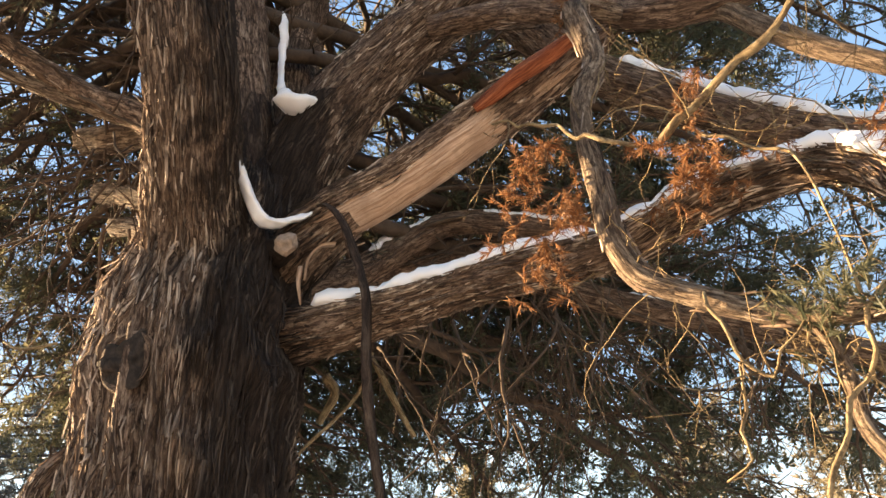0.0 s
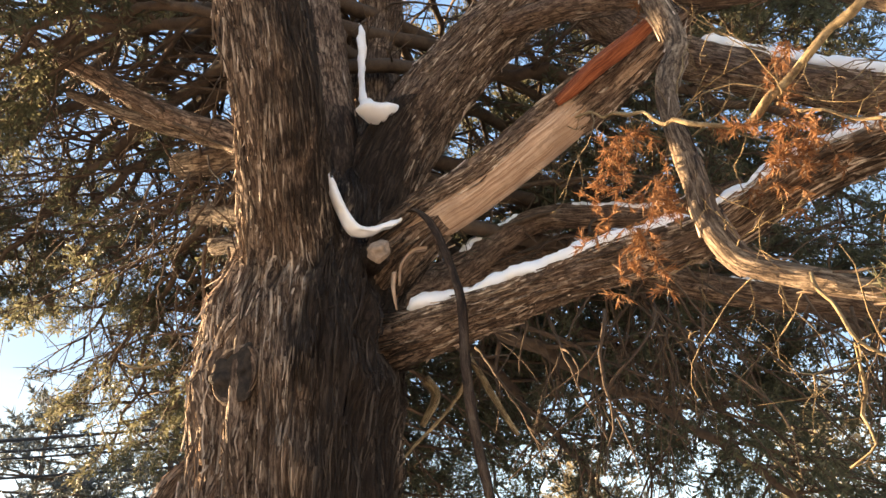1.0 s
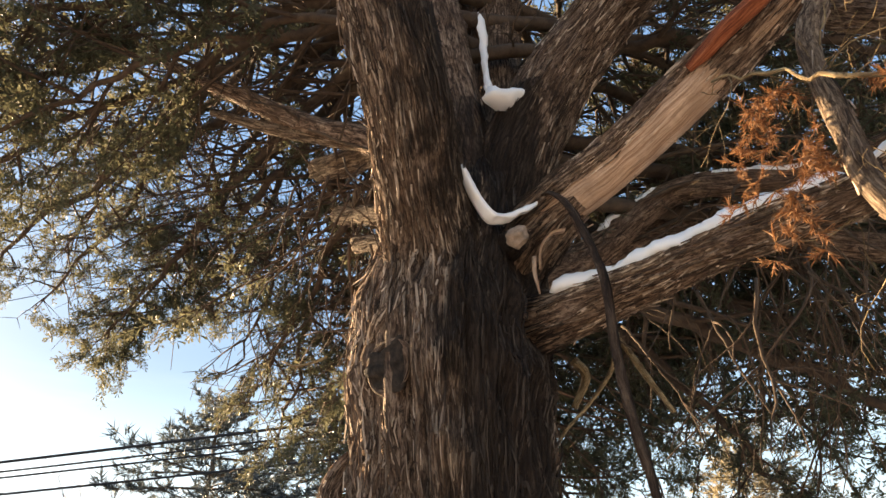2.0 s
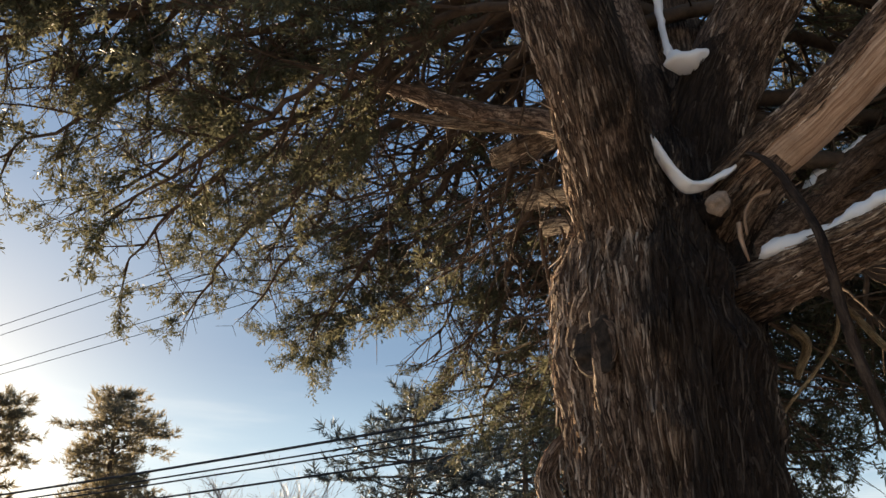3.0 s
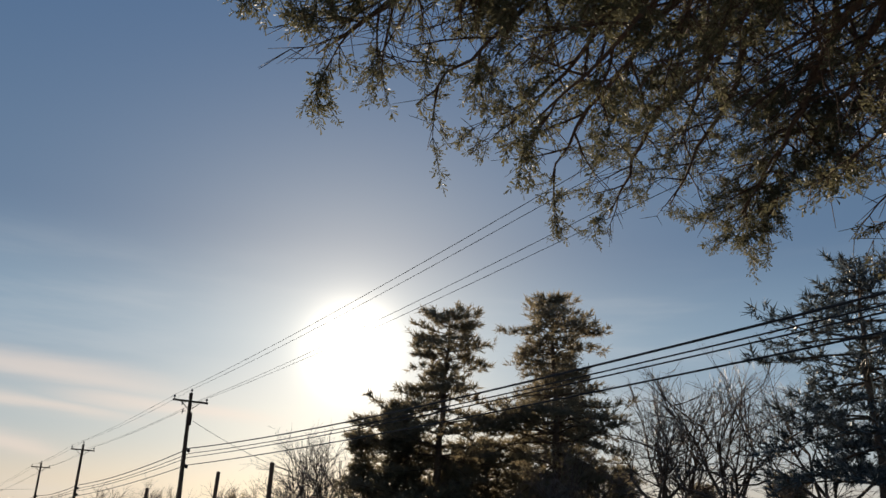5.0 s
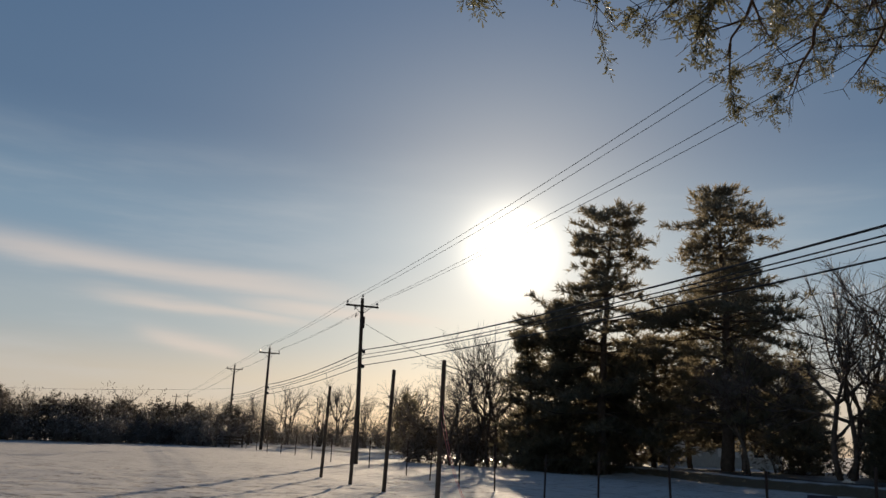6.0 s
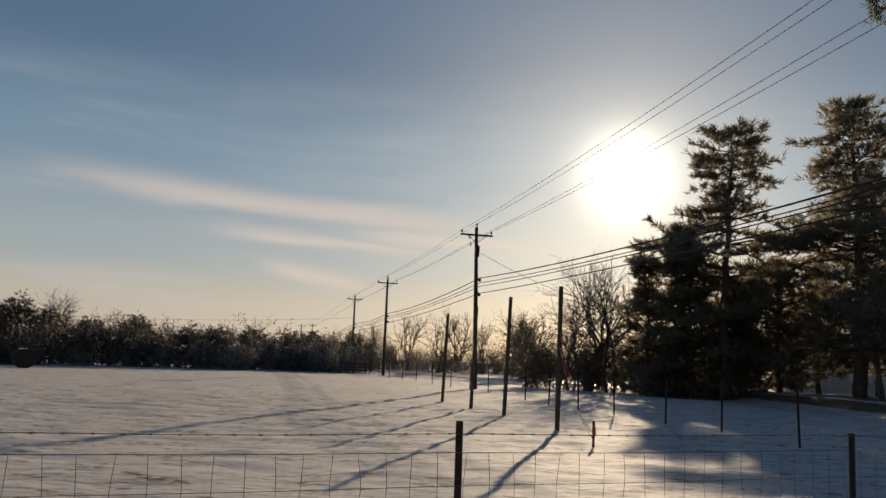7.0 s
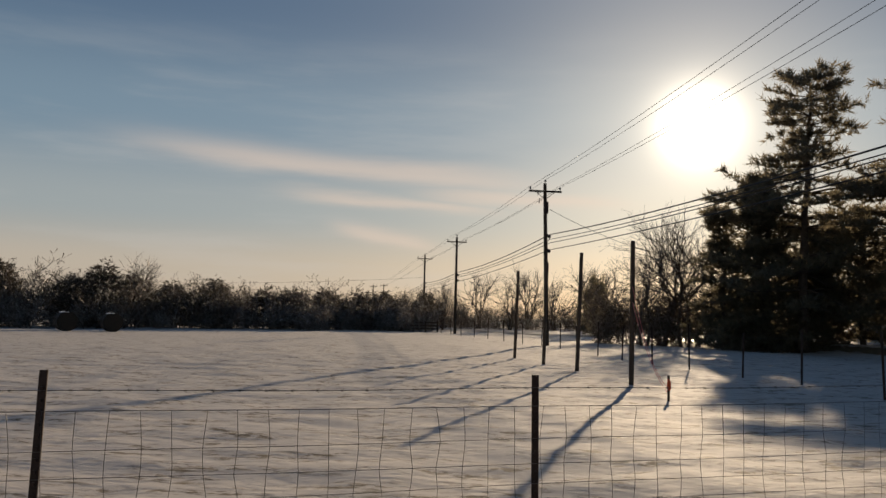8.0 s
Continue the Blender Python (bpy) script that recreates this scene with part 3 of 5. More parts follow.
HIGH = limb("limb", [(3.51, -0.14, 5.53, 0.11), (3.46, -0.30, 5.07, 0.10), (3.35, -0.56, 4.62, 0.095), (3.22, -0.78, 4.31, 0.09), (3.04, -1.11, 3.95, 0.085), (2.85, -1.37, 3.66, 0.08), (2.67, -1.60, 3.46, 0.07), (2.45, -1.78, 3.26, 0.06)],
            M_LIMB, 48, 0.016, 0.16, 81, "", 0.16, 600, 0.01)
limb("limb", [(3.27, 0.10, 4.75, 0.06), (2.95, -0.30, 4.5, 0.055), (2.71, -0.65, 4.22, 0.05), (2.61, -0.80, 4.09, 0.058), (2.50, -0.99, 3.99, 0.058), (2.39, -1.17, 3.95, 0.052), (2.21, -1.41, 3.96, 0.045)], M_LIMB, 40, 0.016, 0.16, 91, "", 0.18, 170)
DEAD = limb("dead_limb", [(2.56, -0.74, 4.05, 0.026), (2.49, -0.58, 4.03, 0.042), (2.39, -0.59, 3.77, 0.038), (2.34, -0.59, 3.61, 0.036), (2.30, -0.54, 3.48, 0.036), (2.25, -0.52, 3.31, 0.030), (2.20, -0.54, 3.07, 0.030),
                          (2.15, -0.55, 2.89, 0.032), (2.11, -0.60, 2.75, 0.030), (2.04, -0.72, 2.65, 0.025), (1.94, -0.86, 2.55, 0.021), (1.82, -0.99, 2.50, 0.018), (1.71, -1.08, 2.45, 0.014)],
            M_DEAD, 36, 0.012, 0.22, 101, "twisted grey dead limb, bent down like a rope", 0.22, 120)
limb("limb", [(2.62, -0.9, 4.1, 0.034), (2.48, -1.06, 3.94, 0.035), (2.39, -1.15, 3.76, 0.036), (2.29, -1.25, 3.57, 0.034), (2.18, -1.36, 3.39, 0.030), (2.07, -1.45, 3.21, 0.030)], M_DEAD, 28, 0.016, 0.2, 111)
BR_A = limb("branch", [(1.73, -1.03, 3.33, 0.0082), (1.78, -0.98, 3.27, 0.0088), (1.85, -0.92, 3.22, 0.0095), (1.93, -0.82, 3.18, 0.0095), (2.00, -0.73, 3.10, 0.0102), (2.04, -0.66, 3.09, 0.0082), (2.10, -0.54, 3.15, 0.0054),
                       (2.21, -0.41, 3.30, 0.0048), (2.31, -0.26, 3.40, 0.0032)], M_TWIG, 12, 0.02, 0.3, 121, "yellowish lichen-covered dead branch", 0.5, kink=0.007)
BR_B = limb("branch", [(2.00, -0.74, 3.10, 0.0053), (1.93, -0.81, 3.00, 0.0040), (1.85, -0.92, 2.90, 0.0040), (1.83, -0.93, 2.79, 0.0035), (1.80, -0.94, 2.64, 0.0031), (1.78, -0.94, 2.52, 0.0031)], M_TWIG, 10, 0.02, 0.3, 122, "", 0.5, kink=0.007)
BR_C = limb("branch", [(2.01, -0.71, 2.65, 0.0044), (1.98, -0.72, 2.55, 0.0044), (1.95, -0.74, 2.46, 0.0044), (1.92, -0.79, 2.42, 0.0040), (1.89, -0.82, 2.44, 0.0031), (1.85, -0.87, 2.53, 0.0026)], M_TWIG, 10, 0.02, 0.3, 123, "", 0.5, kink=0.007)
BR_D = limb("branch", [(1.95, -0.74, 2.46, 0.0031), (1.96, -0.73, 2.37, 0.0031), (1.96, -0.72, 2.26, 0.0026), (1.99, -0.68, 2.23, 0.0018)], M_TWIG, 8, 0.02, 0.3, 124, "", 0.5, kink=0.007)
BR_E = limb("branch", [(1.76, -0.98, 2.53, 0.0053), (1.78, -0.94, 2.49, 0.0066), (1.78, -0.93, 2.40, 0.0053), (1.81, -0.86, 2.27, 0.0053), (1.83, -0.81, 2.16, 0.0053), (1.84, -0.8, 1.9, 0.0044)], M_TWIG, 12, 0.02, 0.3, 125, "", 0.5, kink=0.007)
BR_F = limb("limb", [(1.97, -0.84, 2.58, 0.0117), (1.93, -0.90, 2.53, 0.0135), (1.89, -0.92, 2.40, 0.0158), (1.87, -0.92, 2.29, 0.0158), (1.84, -0.95, 2.20, 0.0158), (1.8, -1.0, 2.0, 0.0135)], M_DEAD, 24, 0.014, 0.2, 126)
MID_A = limb("limb", [(3.35, 0.75, 3.35, 0.10), (3.69, 0.45, 3.66, 0.08), (3.79, 0.05, 3.95, 0.060), (3.71, -0.28, 3.88, 0.060), (3.70, -0.57, 3.84, 0.045), (3.55, -0.92, 3.84, 0.030)], M_LIMB, 40, 0.016, 0.16, 131, "", 0.3)
MID_B = limb("limb", [(3.4, 0.70, 3.45, 0.10), (3.85, 0.35, 3.75, 0.08), (4.00, -0.07, 3.90, 0.060), (3.91, -0.50, 3.62, 0.060), (3.76, -0.88, 3.41, 0.060), (3.56, -1.29, 3.21, 0.055), (3.31, -1.68, 2.93, 0.045)], M_LIMB, 40, 0.016, 0.16, 132, "", 0.2)
SIDE = limb("limb", [(3.15, 1.05, 4.12, 0.08), (3.23, 1.25, 4.22, 0.075), (3.21, 1.44, 4.34, 0.060), (3.16, 1.72, 4.48, 0.055), (3.06, 2.10, 4.73, 0.043), (2.99, 2.33, 4.87, 0.025), (2.90, 2.56, 5.05, 0.014), (2.83, 2.69, 5.06, 0.010), (2.66, 3.02, 5.38, 0.007)],
            M_LIMB, 40, 0.014, 0.2, 141, "", 0.2, 150)
limb("branch", [(3.24, 1.39, 4.29, 0.030), (3.18, 1.69, 4.41, 0.035), (3.12, 1.94, 4.51, 0.032), (3.02, 2.23, 4.63, 0.018)], M_DEAD, 24, 0.014, 0.2, 142)
for seed, pts in ((151, [(3.10, 1.0, 4.15, 0.07), (3.35, 1.43, 4.33, 0.062), (3.44, 1.67, 4.39, 0.060), (3.50, 1.86, 4.44, 0.056)]),
                  (152, [(3.10, 1.0, 3.70, 0.06), (3.36, 1.43, 3.97, 0.050), (3.49, 1.69, 4.09, 0.045)]),
                  (153, [(3.12, 1.0, 3.55, 0.05), (3.29, 1.34, 3.75, 0.035), (3.36, 1.52, 3.82, 0.030)])):
    limb("limb_stub", pts, M_DEAD, 40, 0.012, 0.35, seed, "weathered pinkish sawn-off limb stub", 0.45, 70, 0.02)
# the red broken end and the strip of bark left on the peeled limb
limb("split_wood", [(2.80, -0.19, 3.86, 0.012), (2.765, -0.26, 3.885, 0.024), (2.71, -0.36, 3.925, 0.030), (2.66, -0.47, 3.96, 0.030), (2.60, -0.57, 3.99, 0.020), (2.56, -0.63, 4.02, 0.005)], M_HEART, 20, 0.012, 0.35, 161, "splintered red heartwood at the break", 0.4, 0, 0.01)
SLEEVE = [(x, y, z, r * k) for (x, y, z, r), k in zip(PEEL[3:], (0.86, 1.03, 1.10, 1.10))]
limb("bark_sleeve", SLEEVE, M_LIMB, 40, 0.014, 0.30, 164, "bark still round the outer end of the peeled limb", 0.30, 320, 0.015)
UPPER = [(x - r * 0.36, y + 0.005, z + r * 0.52, r * 0.84) for x, y, z, r in PEEL[:-1]]
limb("bark_collar", [(3.24, 0.68, 3.42, 0.14), (3.14, 0.55, 3.50, 0.12), (3.07, 0.41, 3.565, 0.098), (3.04, 0.32, 3.60, 0.08)], M_LIMB, 48, 0.014, 0.25, 163, "shaggy bark round the base of the peeled limb", 0.3, 260, 0.02)
limb("bark_cover", UPPER, M_LIMB, 40, 0.014, 0.2, 162, "remaining bark along the top of the peeled limb", 0.2, 600, 0.012)


def strip(pts, width, thick, seed, material, name="bark_strip", label=""):
    """A long flat strip of loose bark."""
    line = smooth_line(pts, 0.02)
    rng = np.random.RandomState(seed)
    c = line[:, :3]
    tan, a, b = frames_along(c)
    turn = np.cumsum(rng.normal(scale=0.05, size=len(c)))[:, None]
    a2, b2 = np.cos(turn) * a + np.sin(turn) * b, -np.sin(turn) * a + np.cos(turn) * b
    w = (line[:, 3:4] * width)
    V = np.stack([c - a2 * w, c - b2 * thick, c + a2 * w, c + b2 * thick], 1).reshape(-1, 3)
    n = len(c)
    i, j = np.meshgrid(np.arange(n - 1), np.arange(4), indexing="ij")
    q = np.stack([i * 4 + j, i * 4 + (j + 1) % 4, (i + 1) * 4 + (j + 1) % 4, (i + 1) * 4 + j], -1).reshape(-1, 4)
    q = np.vstack([q, [[3, 2, 1, 0], [n * 4 - 4, n * 4 - 3, n * 4 - 2, n * 4 - 1]]])
    s = np.repeat(np.arange(n) * 0.02, 4)
    return put(name, Soup().add(V, q, None, np.stack([np.tile([0, 0.01, 0.02, 0.03], n), s], 1)).mesh(name), material, cedar, label)


strip([(3.0, 0.46, 3.60, 0.02), (2.93, 0.40, 3.56, 0.022), (2.90, 0.33, 3.46, 0.024), (2.89, 0.27, 3.29, 0.024), (2.88, 0.23, 3.12, 0.024), (2.86, 0.22, 2.88, 0.022), (2.86, 0.20, 2.65, 0.020), (2.87, 0.16, 2.40, 0.016), (2.87, 0.15, 2.2, 0.01)],
      1.0, 0.008, 5, M_STRIP, "bark_strip", "long dark strip of bark hanging loose")
strip([(2.96, 0.42, 3.57, 0.02), (2.92, 0.36, 3.52, 0.02), (2.90, 0.32, 3.40, 0.014), (2.89, 0.30, 3.30, 0.006)], 0.8, 0.004, 6, M_LIMB)
strip([(2.99, 0.38, 3.42, 0.02), (2.96, 0.43, 3.40, 0.02), (2.95, 0.47, 3.34, 0.015), (2.96, 0.48, 3.26, 0.008)], 1.0, 0.005, 7, M_PEEL)
strip([(2.96, 0.50, 3.32, 0.016), (2.95, 0.50, 3.24, 0.012), (2.96, 0.49, 3.16, 0.006)], 0.7, 0.004, 8, M_PEEL)

# scars and burls on the trunk
bm = bmesh.new()
blob(bm, (2.778, 1.02, 2.90), (0.020, 0.076, 0.080), 3, 0.9, 4)
part("trunk_scar", bm, M_ROT, cedar, "round healed scar of a cut limb")
kn = Soup()
ring = [(2.782 + 0.17 * 0.088 * math.cos(a), 1.02 + 0.97 * 0.088 * math.cos(a), 2.90 + 0.095 * math.sin(a), 0.014 + 0.004 * math.sin(3 * a) + 0.003 * math.sin(7 * a)) for a in np.linspace(0, 2 * math.pi, 15)]
v, q, t, uv = bark_tube(ring, 24, 0.008, 0.8, 171, lumps=0.9)
put("scar_rim", kn.add(v, q, t, uv).mesh("scar_rim", True), M_BARK, cedar)
limb("burl", [(3.02, 1.24, 2.30, 0.03), (2.94, 1.31, 2.40, 0.035), (2.92, 1.335, 2.50, 0.032), (2.95, 1.30, 2.60, 0.03), (3.02, 1.24, 2.68, 0.03)], M_BARK, 24, 0.012, 0.35, 172, "loop of callused bark at the trunk's side", 0.4, 130)
limb("burl", [(3.0, 1.14, 2.98, 0.06), (2.90, 1.07, 3.10, 0.09), (2.93, 0.98, 3.18, 0.09), (3.0, 0.90, 3.20, 0.06)], M_BARK, 60, 0.012, 0.3, 173, "", 0.5, 260)
limb("burl", [(3.06, 0.62, 3.45, 0.07), (2.97, 0.57, 3.42, 0.055), (2.93, 0.55, 3.40, 0.045)], M_BARK, 30, 0.012, 0.3, 174, "", 0.4)
bm = bmesh.new()
blob(bm, (2.915, 0.55, 3.395), (0.03, 0.045, 0.045), 5, 0.3, 3)
part("knot", bm, M_CUT, cedar, "small pale broken knot")

# shreds of loose bark
rng = np.random.RandomState(77)
sh = Soup()
for pts, count, gap, skin in SURF:
    line = smooth_line(pts, gap)
    c, r = line[:, :3], line[:, 3]
    tan, a, b = frames_along(c)
    small = 0.45 + 0.55 * min(1.0, r.mean() / 0.18)
    round_about = skin.shape[1]
    deep = np.linalg.norm(skin - c[:, None], axis=2)
    for _ in range(count):
        ln = (0.035 + 0.15 * rng.rand() ** 2) * (0.7 + 0.3 * small)
        steps = max(3, int(ln / 0.04))
        i0 = rng.randint(0, max(1, len(c) - int(ln / gap) - 2))
        if pts is TRUNK and c[i0, 2] < 1.75:
            i0 = rng.randint(len(c) // 2, max(len(c) // 2 + 1, len(c) - int(ln / gap) - 2))
        th = rng.uniform(0, 2 * math.pi)
        here = c[i0] + (math.cos(th) * a[i0] + math.sin(th) * b[i0]) * r[i0]
        if here[0] < 3.0 and abs(here[1] - 1.02) < 0.11 and -0.14 - ln < here[2] - 2.90 < 0.12 and pts is TRUNK:
            continue
        w = (0.0016 + 0.0045 * rng.rand() ** 1.6 if rng.rand() < 0.88 else rng.uniform(0.005, 0.009)) * small
        flip = rng.rand() < 0.5
        u = rng.rand()
        lift = rng.uniform(0.001, 0.007) * small if u < 0.84 else rng.uniform(0.007, 0.022) * small if u < 0.985 else rng.uniform(0.03, 0.06) * small
        tilt, wave, dep = rng.normal(scale=0.07), rng.uniform(0, 6.28), rng.uniform(0.001, 0.008) * small
        roll = rng.normal(scale=0.35)
        P = []
        for k in range(steps):
            f = k / (steps - 1)
            i = min(len(c) - 1, i0 + int(f * ln / gap))
            g = f if flip else 1 - f
            t2 = th + tilt * (f - 0.5) * ln / r[i] + 0.10 * math.sin(f * 7 + wave) * 0.02 / r[i]
            nrm = math.cos(t2) * a[i] + math.sin(t2) * b[i]
            lat = -math.sin(t2) * a[i] + math.cos(t2) * b[i]
            p = c[i] + nrm * (deep[i, int(t2 / (2 * math.pi) * round_about) % round_about] + 0.002 + dep + lift * g**2.2)
            ww = w * rng.uniform(0.55, 1.15) * (1 - 0.75 * g**3) * min(1.0, 0.3 + 4 * (1 - g))
            P += [p - lat * ww + nrm * (roll * ww - 0.003 * small), p + nrm * 0.003, p + lat * ww + nrm * (-roll * ww - 0.003 * small)]
        q = [(k * 3 + m, k * 3 + m + 1, k * 3 + m + 4, k * 3 + m + 3) for k in range(steps - 1) for m in (0, 1)]
        u0 = rng.rand()
        uv = [(u0 + w * (m - 1), i0 * gap + 0.04 * k) for k in range(steps) for m in range(3)]
        sh.add(P, q, None, uv)
tagged(put("loose_bark", sh.mesh("loose_bark"), M_SHRED, cedar, "overlapping shreds of peeling bark"), kind="stuff")

# bare crooked twigs
tw, tk = Soup(), Soup()


def crooked(soup, start, way, length, r, rng, bend=0.45, droop=0.0, fork=2):
    n = max(4, int(length / 0.045))
    p, d = np.array(start, float), np.array(way, float)
    d /= np.linalg.norm(d)
    line = [p.copy()]
    for k in range(n):
        d = d + rng.normal(scale=bend * 0.5, size=3)
        d[2] -= droop
        d /= np.linalg.norm(d)
        p = p + d * length / n
        line.append(p.copy())
    line = np.array(line)
    tube(soup, line, np.linspace(r, r * 0.35, len(line)), 5 if r > 0.003 else 3)
    if fork:
        for k in range(rng.randint(1, 4)):
            i = rng.randint(1, len(line) - 1)
            crooked(soup, line[i], line[i] - line[i - 1] + rng.normal(scale=0.04, size=3), length * rng.uniform(0.3, 0.6), r * 0.6, rng, bend, droop, fork - 1)
    return line


for pts, count, ln, r, dr in ((DEAD[5:], 20, 0.30, 0.0028, 0.02), (BR_A, 12, 0.25, 0.0024, 0.02), (BR_B, 9, 0.25, 0.0024, 0.02), (BR_C, 7, 0.22, 0.0024, 0.0), (BR_D, 4, 0.16, 0.002, 0.0),
                              (BR_E, 8, 0.26, 0.0026, 0.0), (BR_F, 7, 0.22, 0.0024, 0.0), (LOW[4:], 22, 0.3, 0.003, 0.02), (PEEL[1:], 9, 0.22, 0.0025, 0.05), (HIGH[3:], 20, 0.35, 0.003, 0.02)):
    line = smooth_line(pts, 0.03)[:, :3]
    for _ in range(count):
        i = rng.randint(0, len(line))
        crooked(tw, line[i], rng.normal(size=3) + (0, -0.3, 0), ln * rng.uniform(0.5, 1.5), r * rng.uniform(0.6, 1.3), rng, 0.55, dr)
tagged(put("twig_tangle", tw.mesh("twig_tangle"), M_TWIG, cedar, "tangle of bare yellowish dead twigs"), kind="stuff")
for base, count, sp, ln in (((3.95, -0.45, 3.66), 12, 0.10, 1.3), ((3.88, -0.58, 3.58), 16, 0.12, 1.3), ((3.6, -1.2, 3.25), 10, 0.3, 0.9), ((3.5, 0.1, 3.3), 14, 0.25, 0.7), ((3.3, 1.25, 3.6), 26, 0.2, 0.8), ((3.35, 1.5, 4.2), 16, 0.2, 0.9)):
    for _ in range(count):
        crooked(tk, np.array(base) + rng.normal(scale=(sp, sp, 0.08)), rng.normal(scale=0.25, size=3) + (0, 0, -1.0), ln * rng.uniform(0.4, 1.1), rng.uniform(0.003, 0.009), rng, 0.25, 0.03, 1)
for pts, count in ((MID_A, 26), (MID_B, 30), (STEM_B, 20), (STEM_C, 40), (SIDE, 16), (BIG[3:], 16), (HIGH[:4], 12)):
    line = smooth_line(pts, 0.04)[:, :3]
    for _ in range(count):
        i = rng.randint(len(line) // 5, len(line))
        crooked(tk, line[i], rng.normal(size=3) + (0.7, 0, 0), rng.uniform(0.4, 1.3), rng.uniform(0.004, 0.010), rng, 0.3, 0.01, 2)
tagged(put("twig_curtain", tk.mesh("twig_curtain"), M_WOOD, cedar, "curtain of dark hanging dead twigs"), kind="stuff")
for pts in ([(3.36, 0.30, 3.12, 0.008), (3.34, 0.34, 2.96, 0.008), (3.32, 0.44, 2.83, 0.008), (3.29, 0.55, 2.71, 0.007), (3.28, 0.60, 2.59, 0.006)],
            [(3.4, 0.5, 3.05, 0.018), (3.42, 0.46, 2.98, 0.016), (3.42, 0.52, 2.86, 0.012)], [(3.36, 0.30, 3.10, 0.01), (3.3, 0.2, 2.9, 0.012), (3.3, 0.12, 2.75, 0.008)],
            [(2.85, 1.33, 3.02, 0.005), (2.84, 1.45, 3.0, 0.005), (2.83, 1.52, 3.03, 0.003)]):
    limb("branch", pts, M_TWIG, 10, 0.02, 0.3, 181, "", 0.4)

# leafy limbs: azimuth from +y to +x, reach, height at the tip, height at the stem
LEAFY = [(-34, 4.3, 5.10, 5.4), (-30, 4.35, 4.98, 5.3), (-24, 4.2, 4.98, 5.3), (-16, 4.15, 4.85, 5.3), (-7, 4.05, 4.82, 5.3), (-7, 3.9, 4.45, 5.1), (-24, 2.9, 4.15, 4.9), (18, 6.0, 5.20, 5.4), (23, 5.8, 5.30, 5.5), (28, 5.5, 4.95, 5.2), (21, 5.8, 6.1, 6.0), (26, 5.5, 5.8, 5.8),
         (28, 5.0, 4.85, 5.1), (33, 5.0, 4.95, 5.1), (31, 5.0, 5.6, 5.6), (38, 4.7, 5.2, 5.3), (37, 3.5, 4.20, 4.8), (41, 3.3, 3.95, 4.7), (46, 3.2, 3.45, 4.4), (-14, 4.0, 5.5, 5.7)]
LEAFY2 = [(55, 4.8, 3.6, 4.4), (63, 4.4, 5.0, 5.2), (71, 4.8, 3.3, 4.3), (78, 4.2, 6.4, 6.2), (88, 4.8, 3.3, 4.3), (93, 4.6, 4.7, 5.2), (105, 4.8, 3.2, 4.3), (113, 4.5, 6.2, 6.2),
          (122, 4.8, 3.3, 4.2), (130, 4.4, 4.8, 5.2), (141, 4.6, 3.3, 4.1), (149, 4.5, 5.2, 5.5), (163, 4.0, 4.0, 4.7), (180, 3.6, 5.2, 5.4), (60, 3.2, 7.6, 7.2), (120, 3.2, 7.4, 7.2),
          (64, 4.6, 2.8, 4.0), (75, 4.6, 2.9, 4.1), (83, 4.8, 2.8, 4.1), (128, 4.6, 2.8, 3.9), (100, 3.6, 6.3, 6.2), (137, 4.4, 6.1, 6.1), (144, 4.5, 6.4, 6.3), (154, 4.5, 6.2, 6.2), (131, 4.4, 7.2, 6.8),
          (118, 4.5, 4.4, 4.9), (97, 4.5, 4.2, 4.8), (137, 4.5, 3.7, 4.3), (110, 4.6, 2.7, 3.9), (141, 4.4, 4.6, 5.0), (49, 3.8, 3.5, 4.3), (51, 3.6, 4.7, 5.1), (147, 4.6, 3.0, 3.9),
          (84, 4.4, 2.2, 3.6), (82, 4.6, 3.0, 3.9), (76, 4.4, 3.5, 4.2), (70, 4.4, 2.2, 3.6), (135, 4.4, 2.2, 3.6), (150, 4.5, 6.9, 6.7), (158, 4.2, 6.7, 6.5), (160, 4.4, 5.6, 5.7), (98, 4.2, 5.4, 5.6)]


